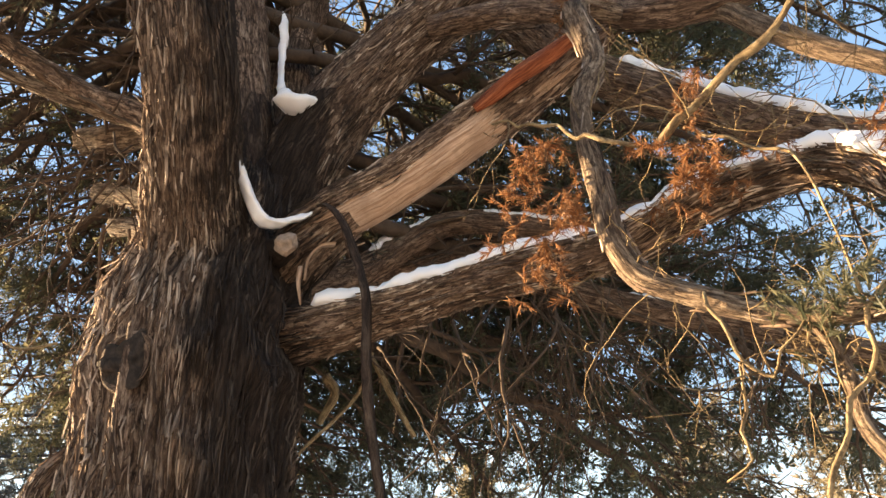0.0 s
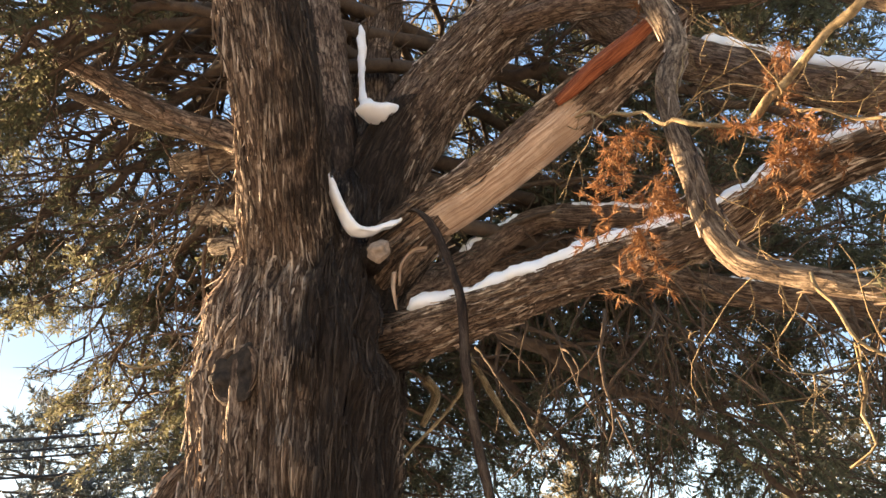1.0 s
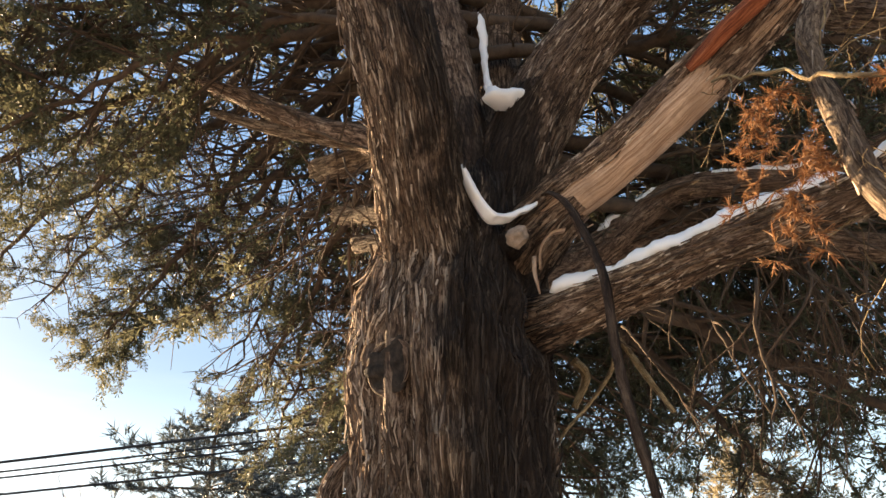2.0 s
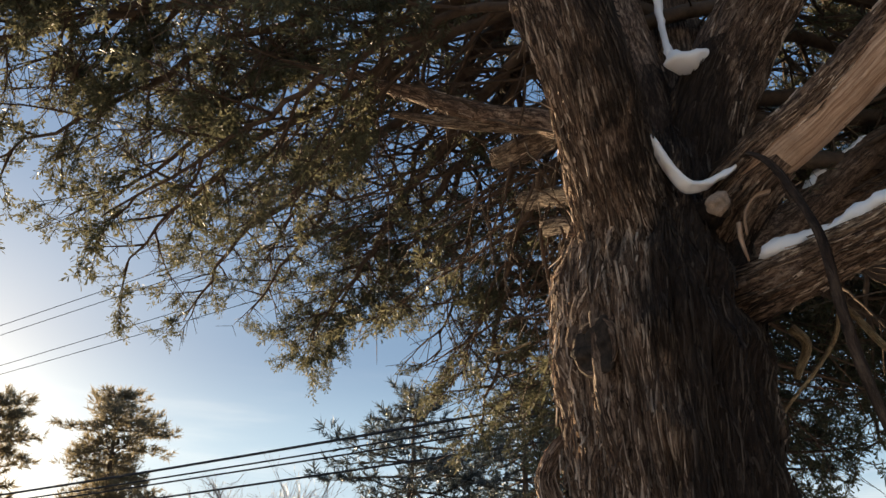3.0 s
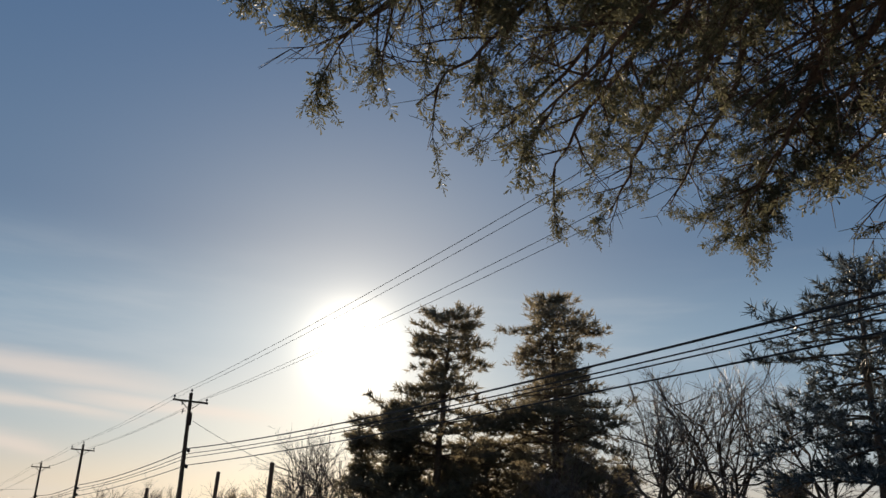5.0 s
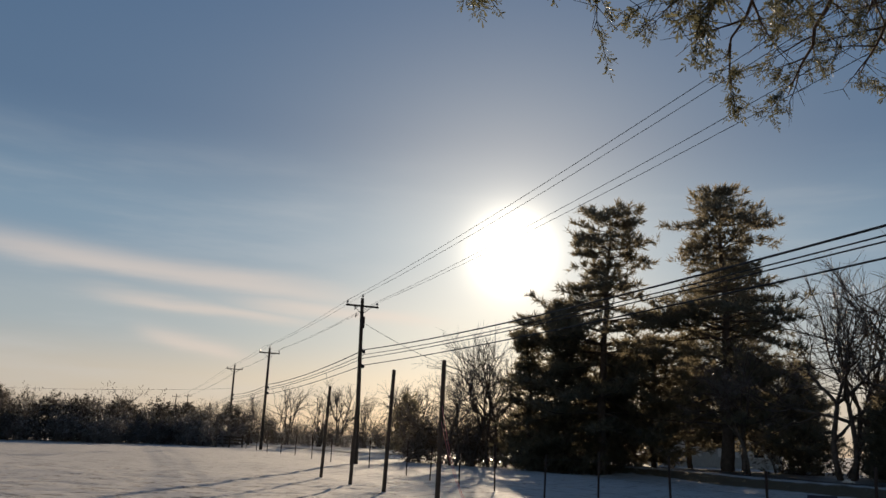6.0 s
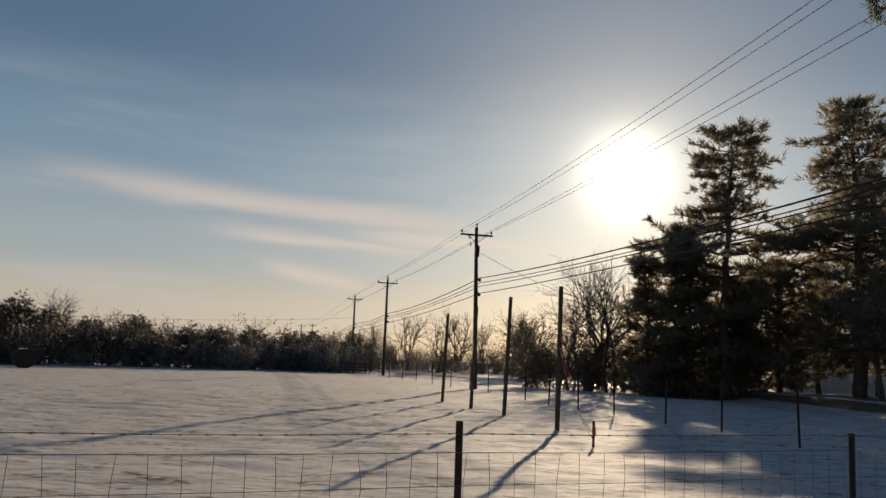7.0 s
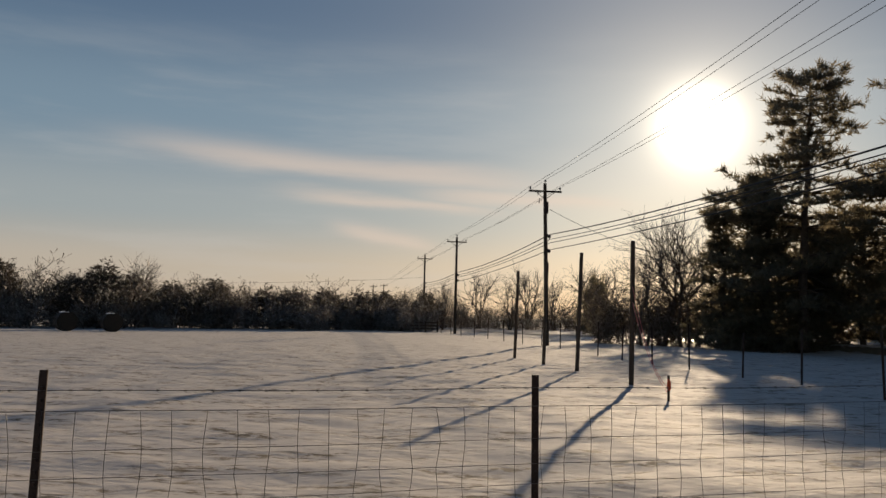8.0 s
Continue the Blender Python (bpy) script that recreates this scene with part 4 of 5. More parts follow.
def leafy_limb(az, reach, tip, root, seed, dense=1.0, gaps=0.0):
    rng = np.random.RandomState(seed)
    h = np.array((math.sin(radians(az)), math.cos(radians(az)), 0.0))
    side = np.array((h[1], -h[0], 0.0))
    n = 26
    f = np.linspace(0, 1, n)
    arch = 0.38 * np.sin(f * math.pi * 0.85)
    z = root + (tip - root) * f + arch
    z -= (z[-1] - tip) * f**2
    wob = np.cumsum(rng.normal(scale=0.035, size=n)) * np.minimum(1, f * 3)
    c = np.array((TX + 0.1, TY, 0))[None] + h * (f * reach)[:, None] + side * wob[:, None]
    c[:, 2] = z + np.cumsum(rng.normal(scale=0.015, size=n)) * (1 - f)
    wood, leaf = Soup(), Soup()
    tube(wood, c, 0.009 * reach * (1 - f) ** 0.8 + 0.005, 7)
    O, D, S = [], [], []
    at, k = 0.16, 0
    while at < 0.97:
        i = min(n - 2, int(at * (n - 1)))
        base = c[i] + (c[i + 1] - c[i]) * (at * (n - 1) - i)
        fwd = (c[i + 1] - c[i]) / np.linalg.norm(c[i + 1] - c[i])
        sgn = 1 if k % 2 else -1
        d = fwd * rng.uniform(0.5, 1.0) + side * sgn * rng.uniform(0.5, 1.0) + np.array((0, 0, rng.uniform(-0.22, 0.35)))
        d /= np.linalg.norm(d)
        l2 = (0.32 + 0.95 * math.sin(min(1, at * 1.15 + 0.12) * math.pi * 0.92)) * rng.uniform(0.6, 1.15)
        if at > 0.93:
            d, l2 = fwd + rng.normal(scale=0.25, size=3), 0.10 * reach
            d /= np.linalg.norm(d)
        m = max(4, int(l2 / 0.10))
        p, line = base.copy(), [base.copy()]
        for _ in range(m):
            d = d + rng.normal(scale=0.10, size=3) + (0, 0, -0.012)
            d /= np.linalg.norm(d)
            p = p + d * l2 / m
            line.append(p.copy())
        line = np.array(line)
        tube(wood, line, np.linspace(0.016, 0.004, len(line)) * (0.6 + 0.5 * (1 - at)), 4)
        live = at > (0.60 if 14 < az < 40 else 0.36 if -20 < az < 40 else 0.28) or rng.rand() < 0.12
        for j in range(1, len(line)):
            for _ in range((3 if at > 0.55 and dense > 0.9 else 2) if live else 1 if rng.rand() < 0.6 else 0):
                dd = (line[j] - line[j - 1]) / np.linalg.norm(line[j] - line[j - 1])
                w = dd * rng.uniform(0.3, 1.0) + rng.normal(scale=0.55, size=3) + (0, 0, -0.08)
                w /= np.linalg.norm(w)
                l3 = rng.uniform(0.10, 0.34)
                tri = np.array([line[j], line[j] + w * l3 * 0.5, line[j] + w * l3 + (0, 0, -0.03 * rng.rand())])
                tube(wood, tri[::2], (0.004, 0.002), 3)
                if live and rng.rand() < dense and noise.noise(Vector(tri[1]) * 2.9) > gaps:
                    cnt = max(3, int(l3 / 0.030))
                    for s in range(cnt):
                        g = (s + 0.7) / cnt
                        O.append(tri[0] + (tri[2] - tri[0]) * g)
                        D.append(w + rng.normal(scale=0.5, size=3) + (0, 0, -0.1))
                        S.append(rng.uniform(0.065, 0.12))
        at += rng.uniform(0.10, 0.19) / reach
        k += 1
    O = np.array(O)
    D, S = np.array(D), np.array(S)
    keep = np.hypot(O[:, 0] - 0.2, O[:, 1] + 0.1) > 1.6
    put("leafy_limb", wood.mesh("leafy_limb"), M_WOOD, cedar)
    sprays(leaf, O[keep], D[keep], S[keep], 12, 0.070, 52.0, 0.9, seed + 1, 0.42, True)
    tagged(put("foliage", leaf.mesh("foliage"), M_LEAF, cedar, "scaly dark olive cedar sprays"), kind="stuff")

for i, row in enumerate(LEAFY):
    leafy_limb(*row, 300 + i, 0.7 if row[2] > 5.15 or row[0] > 36 else 1.0, 0.10 if row[0] > 36 else 0.02)
for i, row in enumerate(LEAFY2):
    leafy_limb(*row, 400 + i, 0.85, 0.11 if row[0] < 66 else -0.10 if row[0] < 96 or row[0] > 125 else 0.04)

# dead orange sprays that still hang on the twigs
ru, rw = Soup(), Soup()
O, D, S = [], [], []
for x, y, z, count in ((2.20, -0.43, 3.16, 5), (2.17, -0.45, 2.95, 6), (2.12, -0.38, 2.80, 5), (2.22, -0.36, 3.08, 4), (1.97, -0.72, 3.08, 3), (1.98, -0.76, 2.92, 5), (1.94, -0.80, 2.88, 4), (2.02, -0.70, 2.98, 3), (1.78, -1.12, 2.80, 4), (2.5, -0.55, 4.0, 3)):
    for _ in range(count):
        line = crooked(rw, (x, y, z + 0.08), rng.normal(scale=0.6, size=3) + (0, 0, -0.7), rng.uniform(0.08, 0.2), 0.0018, rng, 0.4, 0.05, 0)
        for p in line[1:]:
            for _ in range(3):
                O.append(p)
                D.append(rng.normal(scale=0.6, size=3) + (0, 0, -0.5))
                S.append(rng.uniform(0.028, 0.05))
sprays(ru, O, D, S, 14, 0.045, 40.0, 0.5, 9, 0.6)
tagged(put("dead_spray", ru.mesh("dead_spray"), M_RUST, cedar, "withered orange-brown cedar sprays"), kind="stuff")
tagged(put("dead_spray_twig", rw.mesh("dead_spray_twig"), M_DEAD, cedar), kind="stuff")
gr = Soup()
o = np.array((1.83, -0.92, 2.52)) + rng.normal(scale=(0.05, 0.06, 0.05), size=(60, 3))
sprays(gr, o, rng.normal(scale=0.5, size=(60, 3)) + (0, 0, 0.6), rng.uniform(0.04, 0.08, 60), 14, 0.04, 35.0, 0.5, 12, 0.6)
tagged(put("green_sprig", gr.mesh("green_sprig"), M_LEAF, cedar, "small green sprig on a bare branch"), kind="stuff")

# ---- snow caught in the tree ----


def snow_along(pts, lo, hi, wide, high, seed, lift=0.72, label="ridge of white snow lying along a cedar limb"):
    line = smooth_line(pts, 0.012)
    n = len(line)
    line = line[int(lo * (n - 1)):int(hi * (n - 1)) + 1]
    c, r = line[:, :3], line[:, 3]
    tan, _, _ = frames_along(c)
    lat = np.cross(tan, (0, 0, 1.0))
    lat /= np.linalg.norm(lat, axis=1, keepdims=True) + 1e-9
    upw = np.cross(lat, tan)
    s = np.arange(len(c)) * 0.012
    nz1 = np.array([noise.noise((v * 5.0, seed, 0.0)) for v in s])
    nz2 = np.array([noise.noise((v * 14.0, seed, 5.0)) for v in s])
    end = np.minimum(1, np.minimum(np.arange(len(c)), np.arange(len(c))[::-1]) / 6.0) ** 0.6
    w = np.maximum(0.004, r * wide * (1 + 0.35 * nz1 + 0.2 * nz2) * end)
    h = np.maximum(0.003, high * (1 + 0.40 * nz1 + 0.2 * nz2) * end)
    k = 12
    th = np.linspace(0, 2 * math.pi, k, endpoint=False)
    rows = []
    for i in range(len(c)):
        for a in th:
            u, v = math.cos(a), math.sin(a)
            rows.append(c[i] + upw[i] * (r[i] * lift) + lat[i] * w[i] * u + upw[i] * (h[i] * v if v > 0 else 0.35 * r[i] * v))
    for i2, p in enumerate(rows):
        q2 = Vector(p)
        rows[i2] = p + np.array((0.4, 0.6, 1.0)) * (0.016 * noise.noise(q2 * 12) + 0.012 * noise.noise(q2 * 34)) * end[i2 // k]
    m = len(c)
    i, j = np.meshgrid(np.arange(m - 1), np.arange(k), indexing="ij")
    q = np.stack([i * k + j, i * k + (j + 1) % k, (i + 1) * k + (j + 1) % k, (i + 1) * k + j], -1).reshape(-1, 4)
    kk = np.arange(1, k - 1)
    t = np.vstack([np.stack([0 * kk, kk + 1, kk], 1), (m - 1) * k + np.stack([0 * kk, kk, kk + 1], 1)])
    ob = put("snow", mesh_of("snow", rows, q, t, smooth=True), M_SNOW)
    return tagged(ob, label, "snow", "snow in the cedar")


snow_along(LOW, 0.13, 0.60, 0.85, 0.050, 1, 0.85)
snow_along(LOW, 0.605, 0.97, 0.95, 0.044, 2, 0.85)
snow_along(HIGH, 0.46, 0.99, 0.65, 0.045, 3, 0.9)
snow_along(PEEL, 0.70, 0.97, 0.55, 0.022, 4, 1.15)
snow_along(MID_A, 0.30, 0.52, 0.8, 0.03, 5)
snow_along(MID_A, 0.55, 0.95, 0.7, 0.025, 6)
snow_along(MID_B, 0.30, 0.42, 0.8, 0.03, 7)
snow_along(MID_B, 0.62, 0.95, 0.7, 0.03, 8)
snow_along(BIG, 0.42, 0.60, 0.35, 0.012, 9, 0.95)
CROTCH = "soft white snow filling a crotch of the cedar stems"
snow_along([(2.80, 0.77, 3.80, 0.014), (2.83, 0.745, 3.70, 0.036), (2.87, 0.70, 3.59, 0.034), (2.91, 0.66, 3.51, 0.042), (2.945, 0.61, 3.495, 0.030), (2.97, 0.53, 3.52, 0.018), (2.99, 0.46, 3.555, 0.014), (3.0, 0.40, 3.58, 0.008)], 0, 1, 0.9, 0.026, 11, 0.1, CROTCH)
snow_along([(3.15, 0.71, 4.36, 0.012), (3.125, 0.69, 4.26, 0.036), (3.10, 0.645, 4.19, 0.095), (3.105, 0.575, 4.195, 0.085), (3.13, 0.50, 4.26, 0.02)], 0, 1, 0.95, 0.055, 12, 0.1, CROTCH)
snow_along([(3.20, 0.755, 4.90, 0.012), (3.20, 0.75, 4.78, 0.028), (3.195, 0.74, 4.63, 0.018), (3.175, 0.725, 4.44, 0.016), (3.14, 0.70, 4.28, 0.03)], 0, 1, 0.9, 0.028, 15, 0.1, CROTCH)
snow_along([(3.5, 0.58, 4.75, 0.04), (3.5, 0.50, 4.66, 0.07), (3.5, 0.42, 4.64, 0.05)], 0, 1, 0.8, 0.03, 13, 0.2, CROTCH)
snow_along([(3.45, 0.56, 3.92, 0.04), (3.48, 0.46, 3.84, 0.06), (3.52, 0.36, 3.80, 0.04)], 0, 1, 0.8, 0.03, 14, 0.2, CROTCH)

# ---- pines across the road ----


def pine(at, height, seed, leaf_mat, label, name="pine_tree", reach=0.24, bare=0.16, tufts=1.0, lean=0.0, group="tall pines across the road", gap=1.0):
    rng = np.random.RandomState(seed)
    tree = thing(name, (at[0], at[1], gz(*at)), label, "tree", group)
    n = 30
    f = np.linspace(0, 1, n)
    c = np.stack([np.cumsum(rng.normal(scale=0.05, size=n)) + lean * f * height, np.cumsum(rng.normal(scale=0.05, size=n)), f * height - 0.1], 1)
    trunk, wood, leaf = Soup(), Soup(), Soup()
    tube(trunk, c, 0.019 * height * (1 - f) ** 0.8 + 0.02, 10)
    O, D, S = [], [], []
    z = bare * height
    while z < height * 0.985:
        k = z / height
        i = min(n - 2, int(k * (n - 1)))
        base = c[i] + (c[i + 1] - c[i]) * (k * (n - 1) - i)
        prof = (1 - k) ** 0.62 * (0.72 + 0.28 * math.sin(k * 17 + seed)) + 0.05
        turn = rng.rand() * 6.28
        for b in range(rng.randint(5, 8)):
            a = turn + b * 1.2 + rng.normal(scale=0.25)
            ln = max(0.5, min(0.34 * height, reach * height * prof * rng.uniform(0.55, 1.15)))
            d = np.array((math.cos(a), math.sin(a), rng.uniform(-0.05, 0.22) + 0.5 * max(0, k - 0.75)))
            m = max(4, int(ln / 0.35))
            p, line = base.copy(), [base.copy()]
            for s in range(m):
                d = d + rng.normal(scale=0.08, size=3) + (0, 0, -0.03 if s < m * 0.6 else 0.05)
                d /= np.linalg.norm(d)
                p = p + d * ln / m
                line.append(p.copy())
            line = np.array(line)
            tube(wood, line, np.linspace(0.02 + 0.012 * ln, 0.008, len(line)), 3)
            start = 0.30 if ln > 1.5 else 0.1
            for s in np.arange(start, 1.0, 0.22 / ln / tufts):
                j = min(len(line) - 2, int(s * (len(line) - 1)))
                q = line[j] + (line[j + 1] - line[j]) * (s * (len(line) - 1) - j)
                sd = np.cross(d, (0, 0, 1.0)) * rng.choice((-1, 1))
                out = sd * rng.uniform(0.1, 1.0) * (0.45 + 0.6 * (1 - s)) * min(1.3, ln / 2) + (0, 0, rng.uniform(-0.08, 0.12))
                for e in (0.45, 1.0):
                    O.append(q + out * e)
                    D.append(d * 0.6 + sd * 0.5 + rng.normal(scale=0.45, size=3) + (0, 0, 0.35))
                    S.append(rng.uniform(0.32, 0.62))
        z += rng.uniform(0.022, 0.040) * height * (0.6 + 0.4 * (1 - k)) * gap
    put("trunk", trunk.mesh("trunk", True), M_FARBARK, tree)
    put("branch_mass", wood.mesh("branch_mass"), M_FARBARK, tree)["kind"] = "stuff"
    sprays(leaf, O, D, S, 8, 0.075, 48.0, 1.0, seed + 5, 0.75)
    put("crown", leaf.mesh("crown"), leaf_mat, tree)["kind"] = "stuff"
    return tree


pine((23.4, 53.4), 18.6, 501, M_PINE, "tall white pine with layered gappy branches", reach=0.66, tufts=1.7, gap=1.75)
pine((30.3, 49.5), 19.3, 502, M_PINE, "tall white pine with a dense rounded crown", reach=0.60, tufts=1.35, gap=1.5)
pine((33.0, 53.5), 16.0, 503, M_PINE, "slender pine standing close behind another", reach=0.52, tufts=0.7)
pine((31.0, 24.8), 14.6, 504, M_ICY, "broad pine with blue-grey ice-coated needles", reach=0.85, bare=0.08, tufts=1.1, gap=2.0)
pine((36.0, 21.0), 15.5, 505, M_ICY, "tall pine glazed with ice", reach=0.7, bare=0.10, gap=1.7)


def cedar_bush(at, height, width, seed, mat, label, group, name="evergreen_tree", density=1.0):
    rng = np.random.RandomState(seed)
    tree = thing(name, (at[0], at[1], gz(*at)), label, "tree", group)
    trunk, leaf = Soup(), Soup()
    line = np.array([(0, 0, -0.1), (0.1, 0.05, height * 0.4), (0.05, 0.1, height * 0.95)])
    tube(trunk, line, (0.016 * height, 0.011 * height, 0.02), 7)
    n = int(height * width * 60 * density)
    k = rng.rand(n)
    a = rng.rand(n) * 2 * math.pi
    lump = np.array([1 + 0.55 * noise.noise((math.cos(t) * 2.2, math.sin(t) * 2.2 + seed, h * 4.0)) + 0.5 * noise.noise((math.cos(t) * 6, math.sin(t) * 6 + seed, h * 11.0)) for t, h in zip(a, k)])
    r = width / 2 * np.minimum(1, 0.8 + k) * (1 - k) ** 0.5 * lump * np.sqrt(rng.uniform(0.25, 1, n))
    o = np.stack([np.cos(a) * r, np.sin(a) * r, k * height * (0.55 + 0.45 * lump) * 0.95 + 0.1], 1)
    for j in range(0, n, max(1, n // 60)):
        tube(trunk, [(0.05, 0.05, max(0.3, o[j, 2] - 0.4 * r[j])), o[j]], (0.03, 0.008), 3)
    d = np.stack([np.cos(a), np.sin(a), np.full(n, 0.25)], 1) + rng.normal(scale=0.5, size=(n, 3))
    sprays(leaf, o, d, rng.uniform(0.30, 0.56, n), 7, 0.085, 50.0, 1.0, seed + 2, 0.6)
    put("trunk", trunk.mesh("trunk"), M_FARBARK, tree)
    put("crown", leaf.mesh("crown"), mat, tree)["kind"] = "stuff"
    return tree


UNDER = "evergreens massed under the pines"
for i, (x, y, h, w) in enumerate(((19.7, 57.5, 10.4, 6.0), (21.5, 55.6, 12.0, 7.0), (21.8, 55, 10.6, 8.0), (24.6, 55.5, 8.0, 6.0), (37.0, 51.0, 7.0, 6.0), (38.5, 45.0, 6.0, 7.0), (41, 39, 6.5, 7.0), (43, 32, 7.0, 7.0), (33.5, 38, 4.5, 5.0))):
    pine((x, y), h, 520 + i, M_PINE, "young dense evergreen with boughs down to the ground", "evergreen_tree", 0.62 * w / h, 0.02, 1.1 if i < 2 else 0.9 if i < 4 else 0.7, group=UNDER, gap=1.5)
for i, (x, y, h) in enumerate(((26.8, 58.0, 8.5), (29.0, 57.0, 9.5), (33.6, 60.0, 9.8), (37.2, 58.5, 9.0), (40.5, 56.0, 8.5))):
    pine((x, y), h, 535 + i, M_PINE, "bushy evergreen with a bare lower trunk", "evergreen_tree", 0.5, 0.06 if i < 2 else 0.2, 0.9, group=UNDER, gap=1.2)
cedar_bush((16.8, 90), 6.0, 4.6, 540, M_PINE, "round-topped dark evergreen beyond the road", "", density=0.9)
BEHIND = "evergreens behind the cedar"
for i, (x, y, h, w) in enumerate(((33, 11, 12, 8), (36, 2, 11, 8), (33, -7, 12, 8), (38, -14, 13, 8), (34, -21, 12, 8))):
    cedar_bush((x, y), h, w, 560 + i, M_PINE, "tall dark evergreen seen through the cedar's boughs", BEHIND, density=0.5)

# ---- bare trees ----


def grow(soup, p, d, length, r, depth, rng, up, twig):
    n = 4 if depth > 2 else 2
    line, q = [p.copy()], p.copy()
    for _ in range(n):
        d = d + rng.normal(scale=0.11, size=3) + (0, 0, up)
        d /= np.linalg.norm(d)
        q = q + d * length / n
        line.append(q.copy())
    tube(soup if depth > 1 else twig, np.array(line), np.linspace(r, r * 0.62, n + 1), 5 if depth > 3 else 3)
    if depth == 0:
        return
    for k in range(rng.randint(3, 5) if depth > 1 else 2 + (rng.rand() < 0.5)):
        i = rng.randint(max(1, n - 2), n + 1) if k else n
        w = d + rng.normal(scale=0.50, size=3)
        grow(soup, line[i], w / np.linalg.norm(w), length * rng.uniform(0.58, 0.82), r * 0.58, depth - 1, rng, up, twig)


def bare_tree(at, height, seed, label, group, depth=5, stems=1, name="bare_tree", twig_mat=None):
    rng = np.random.RandomState(seed)
    tree = thing(name, (at[0], at[1], gz(*at)), label, "tree", group)
    wood, twig = Soup(), Soup()
    for s in range(stems):
        d = np.array((0, 0, 1.0)) + rng.normal(scale=0.10 if stems == 1 else 0.25, size=3)
        grow(wood, np.array((rng.normal(scale=0.2) * (stems > 1), rng.normal(scale=0.2) * (stems > 1), -0.1)), d / np.linalg.norm(d), height * 0.30, 0.013 * height, depth, rng, 0.07, twig)
    put("trunk", wood.mesh("trunk"), M_FARBARK, tree)
    put("twig_mass", twig.mesh("twig_mass"), twig_mat or M_ICETWIG, tree)["kind"] = "stuff"
    return tree


ROADSIDE = "bare trees beyond the road"
bt = [bare_tree((31.5, 40.0), 14.5, 601, "bare tree with ice-tipped spreading crown", ROADSIDE, 5, 2), bare_tree((35.5, 37.5), 15.5, 602, "bare tree with several upright stems and icy twigs", ROADSIDE, 5, 2)]
for x, y, s, a, k in ((38.0, 33.0, 1.0, 60, 0), (35.0, 44.0, 0.95, 140, 1), (28.5, 44.5, 0.62, 250, 1), (14.6, 60.0, 0.66, 20, 0), (16.6, 62.0, 0.78, 130, 1), (18.0, 61.0, 0.8, 200, 0)):
    copy_thing(bt[k], Matrix.Translation((x, y, gz(x, y))) @ Matrix.Rotation(radians(a), 4, "Z") @ Matrix.Scale(s, 4))

FARTREES = "bare round-headed trees at the end of the field"
ft = [bare_tree((9.0, 112.0), 9.2, 611, "far bare round-headed tree with fine twigs", FARTREES, 4, 3), bare_tree((15.0, 112.0), 9.0, 612, "far bare tree with a fan of fine branches", FARTREES, 4, 3)]
for i, (x, y, s) in enumerate(((5.0, 118, 1.15), (12.0, 115, 1.25), (19.5, 108, 1.2), (22, 112, 1.25), (0.5, 130, 1.0), (-6, 135, 0.85), (-30.5, 82.0, 0.98), (25, 104, 0.9), (-2.0, 140, 0.9), (29, 98, 1.0))):
    copy_thing(ft[i % 2], Matrix.Translation((x, y, gz(x, y))) @ Matrix.Rotation(i * 1.3, 4, "Z") @ Matrix.Scale(s, 4))

# ---- hedgerow along the far edge of the field ----


M_FROST = leaf_material("frosted_brush", (0.10, 0.088, 0.075), (0.20, 0.18, 0.16), (0.42, 0.40, 0.38), 0.35, 0.6, 0.25)


def brush(at, height, seed, leaf_mat=M_BRUSH, label="dark leafless thicket at the edge of the snow field", name="brush"):
    rng = np.random.RandomState(seed)
    b = thing(name, (at[0], at[1], gz(*at)), label, "bush", "hedgerow round the field")
    stems, leaf = Soup(), Soup()
    O, D = [], []
    for s in range(11):
        a = rng.rand() * 6.28
        d = np.array((math.cos(a) * 0.55, math.sin(a) * 0.55, 1.0))
        p = np.array((rng.normal(scale=1.2), rng.normal(scale=0.9), -0.1))
        line = [p]
        tall = height * rng.uniform(0.65, 1.08)
        for k in range(6):
            d = d + rng.normal(scale=0.20, size=3)
            p = p + d / np.linalg.norm(d) * tall / 6
            line.append(p)
            for _ in range(8):
                o = rng.normal(scale=0.30, size=3)
                O.append(p + o)
                D.append(o + d * 0.5)
            for _ in range(2):
                tube(stems, [p, p + rng.normal(scale=0.55, size=3) + (0, 0, 0.35)], (0.025, 0.010), 3)
        tube(stems, line, np.linspace(0.06, 0.02, len(line)), 3)
    O, D = np.array(O), np.array(D)
    O[:, 2] = np.abs(O[:, 2]) + 0.05
    put("stem_mass", stems.mesh("stem_mass"), M_ICETWIG, b)["kind"] = "stuff"
    sprays(leaf, O, D, rng.uniform(0.30, 0.52, len(O)), 4, 0.07, 60, 1.2, seed + 3, 0.8, True)
    put("twig_mass", leaf.mesh("twig_mass"), leaf_mat, b)["kind"] = "stuff"
    return b


FROSTY = "pale frosted thicket at the edge of the snow field"
kinds = [brush((-30, 76), 4.6, 631), brush((-22, 84), 4.2, 632), brush((-15, 91), 4.8, 633), brush((-7, 97), 3.8, 634)]
pale = [brush((-13.5, 86.5), 2.9, 635, M_FROST, FROSTY), brush((-5.0, 94.0), 3.2, 636, M_FROST, FROSTY)]


def plant(source, x, y, turn, size):
    return copy_thing(source, Matrix.Translation((x, y, gz(x, y))) @ Matrix.Rotation(turn, 4, "Z") @ Matrix.Scale(size, 4))


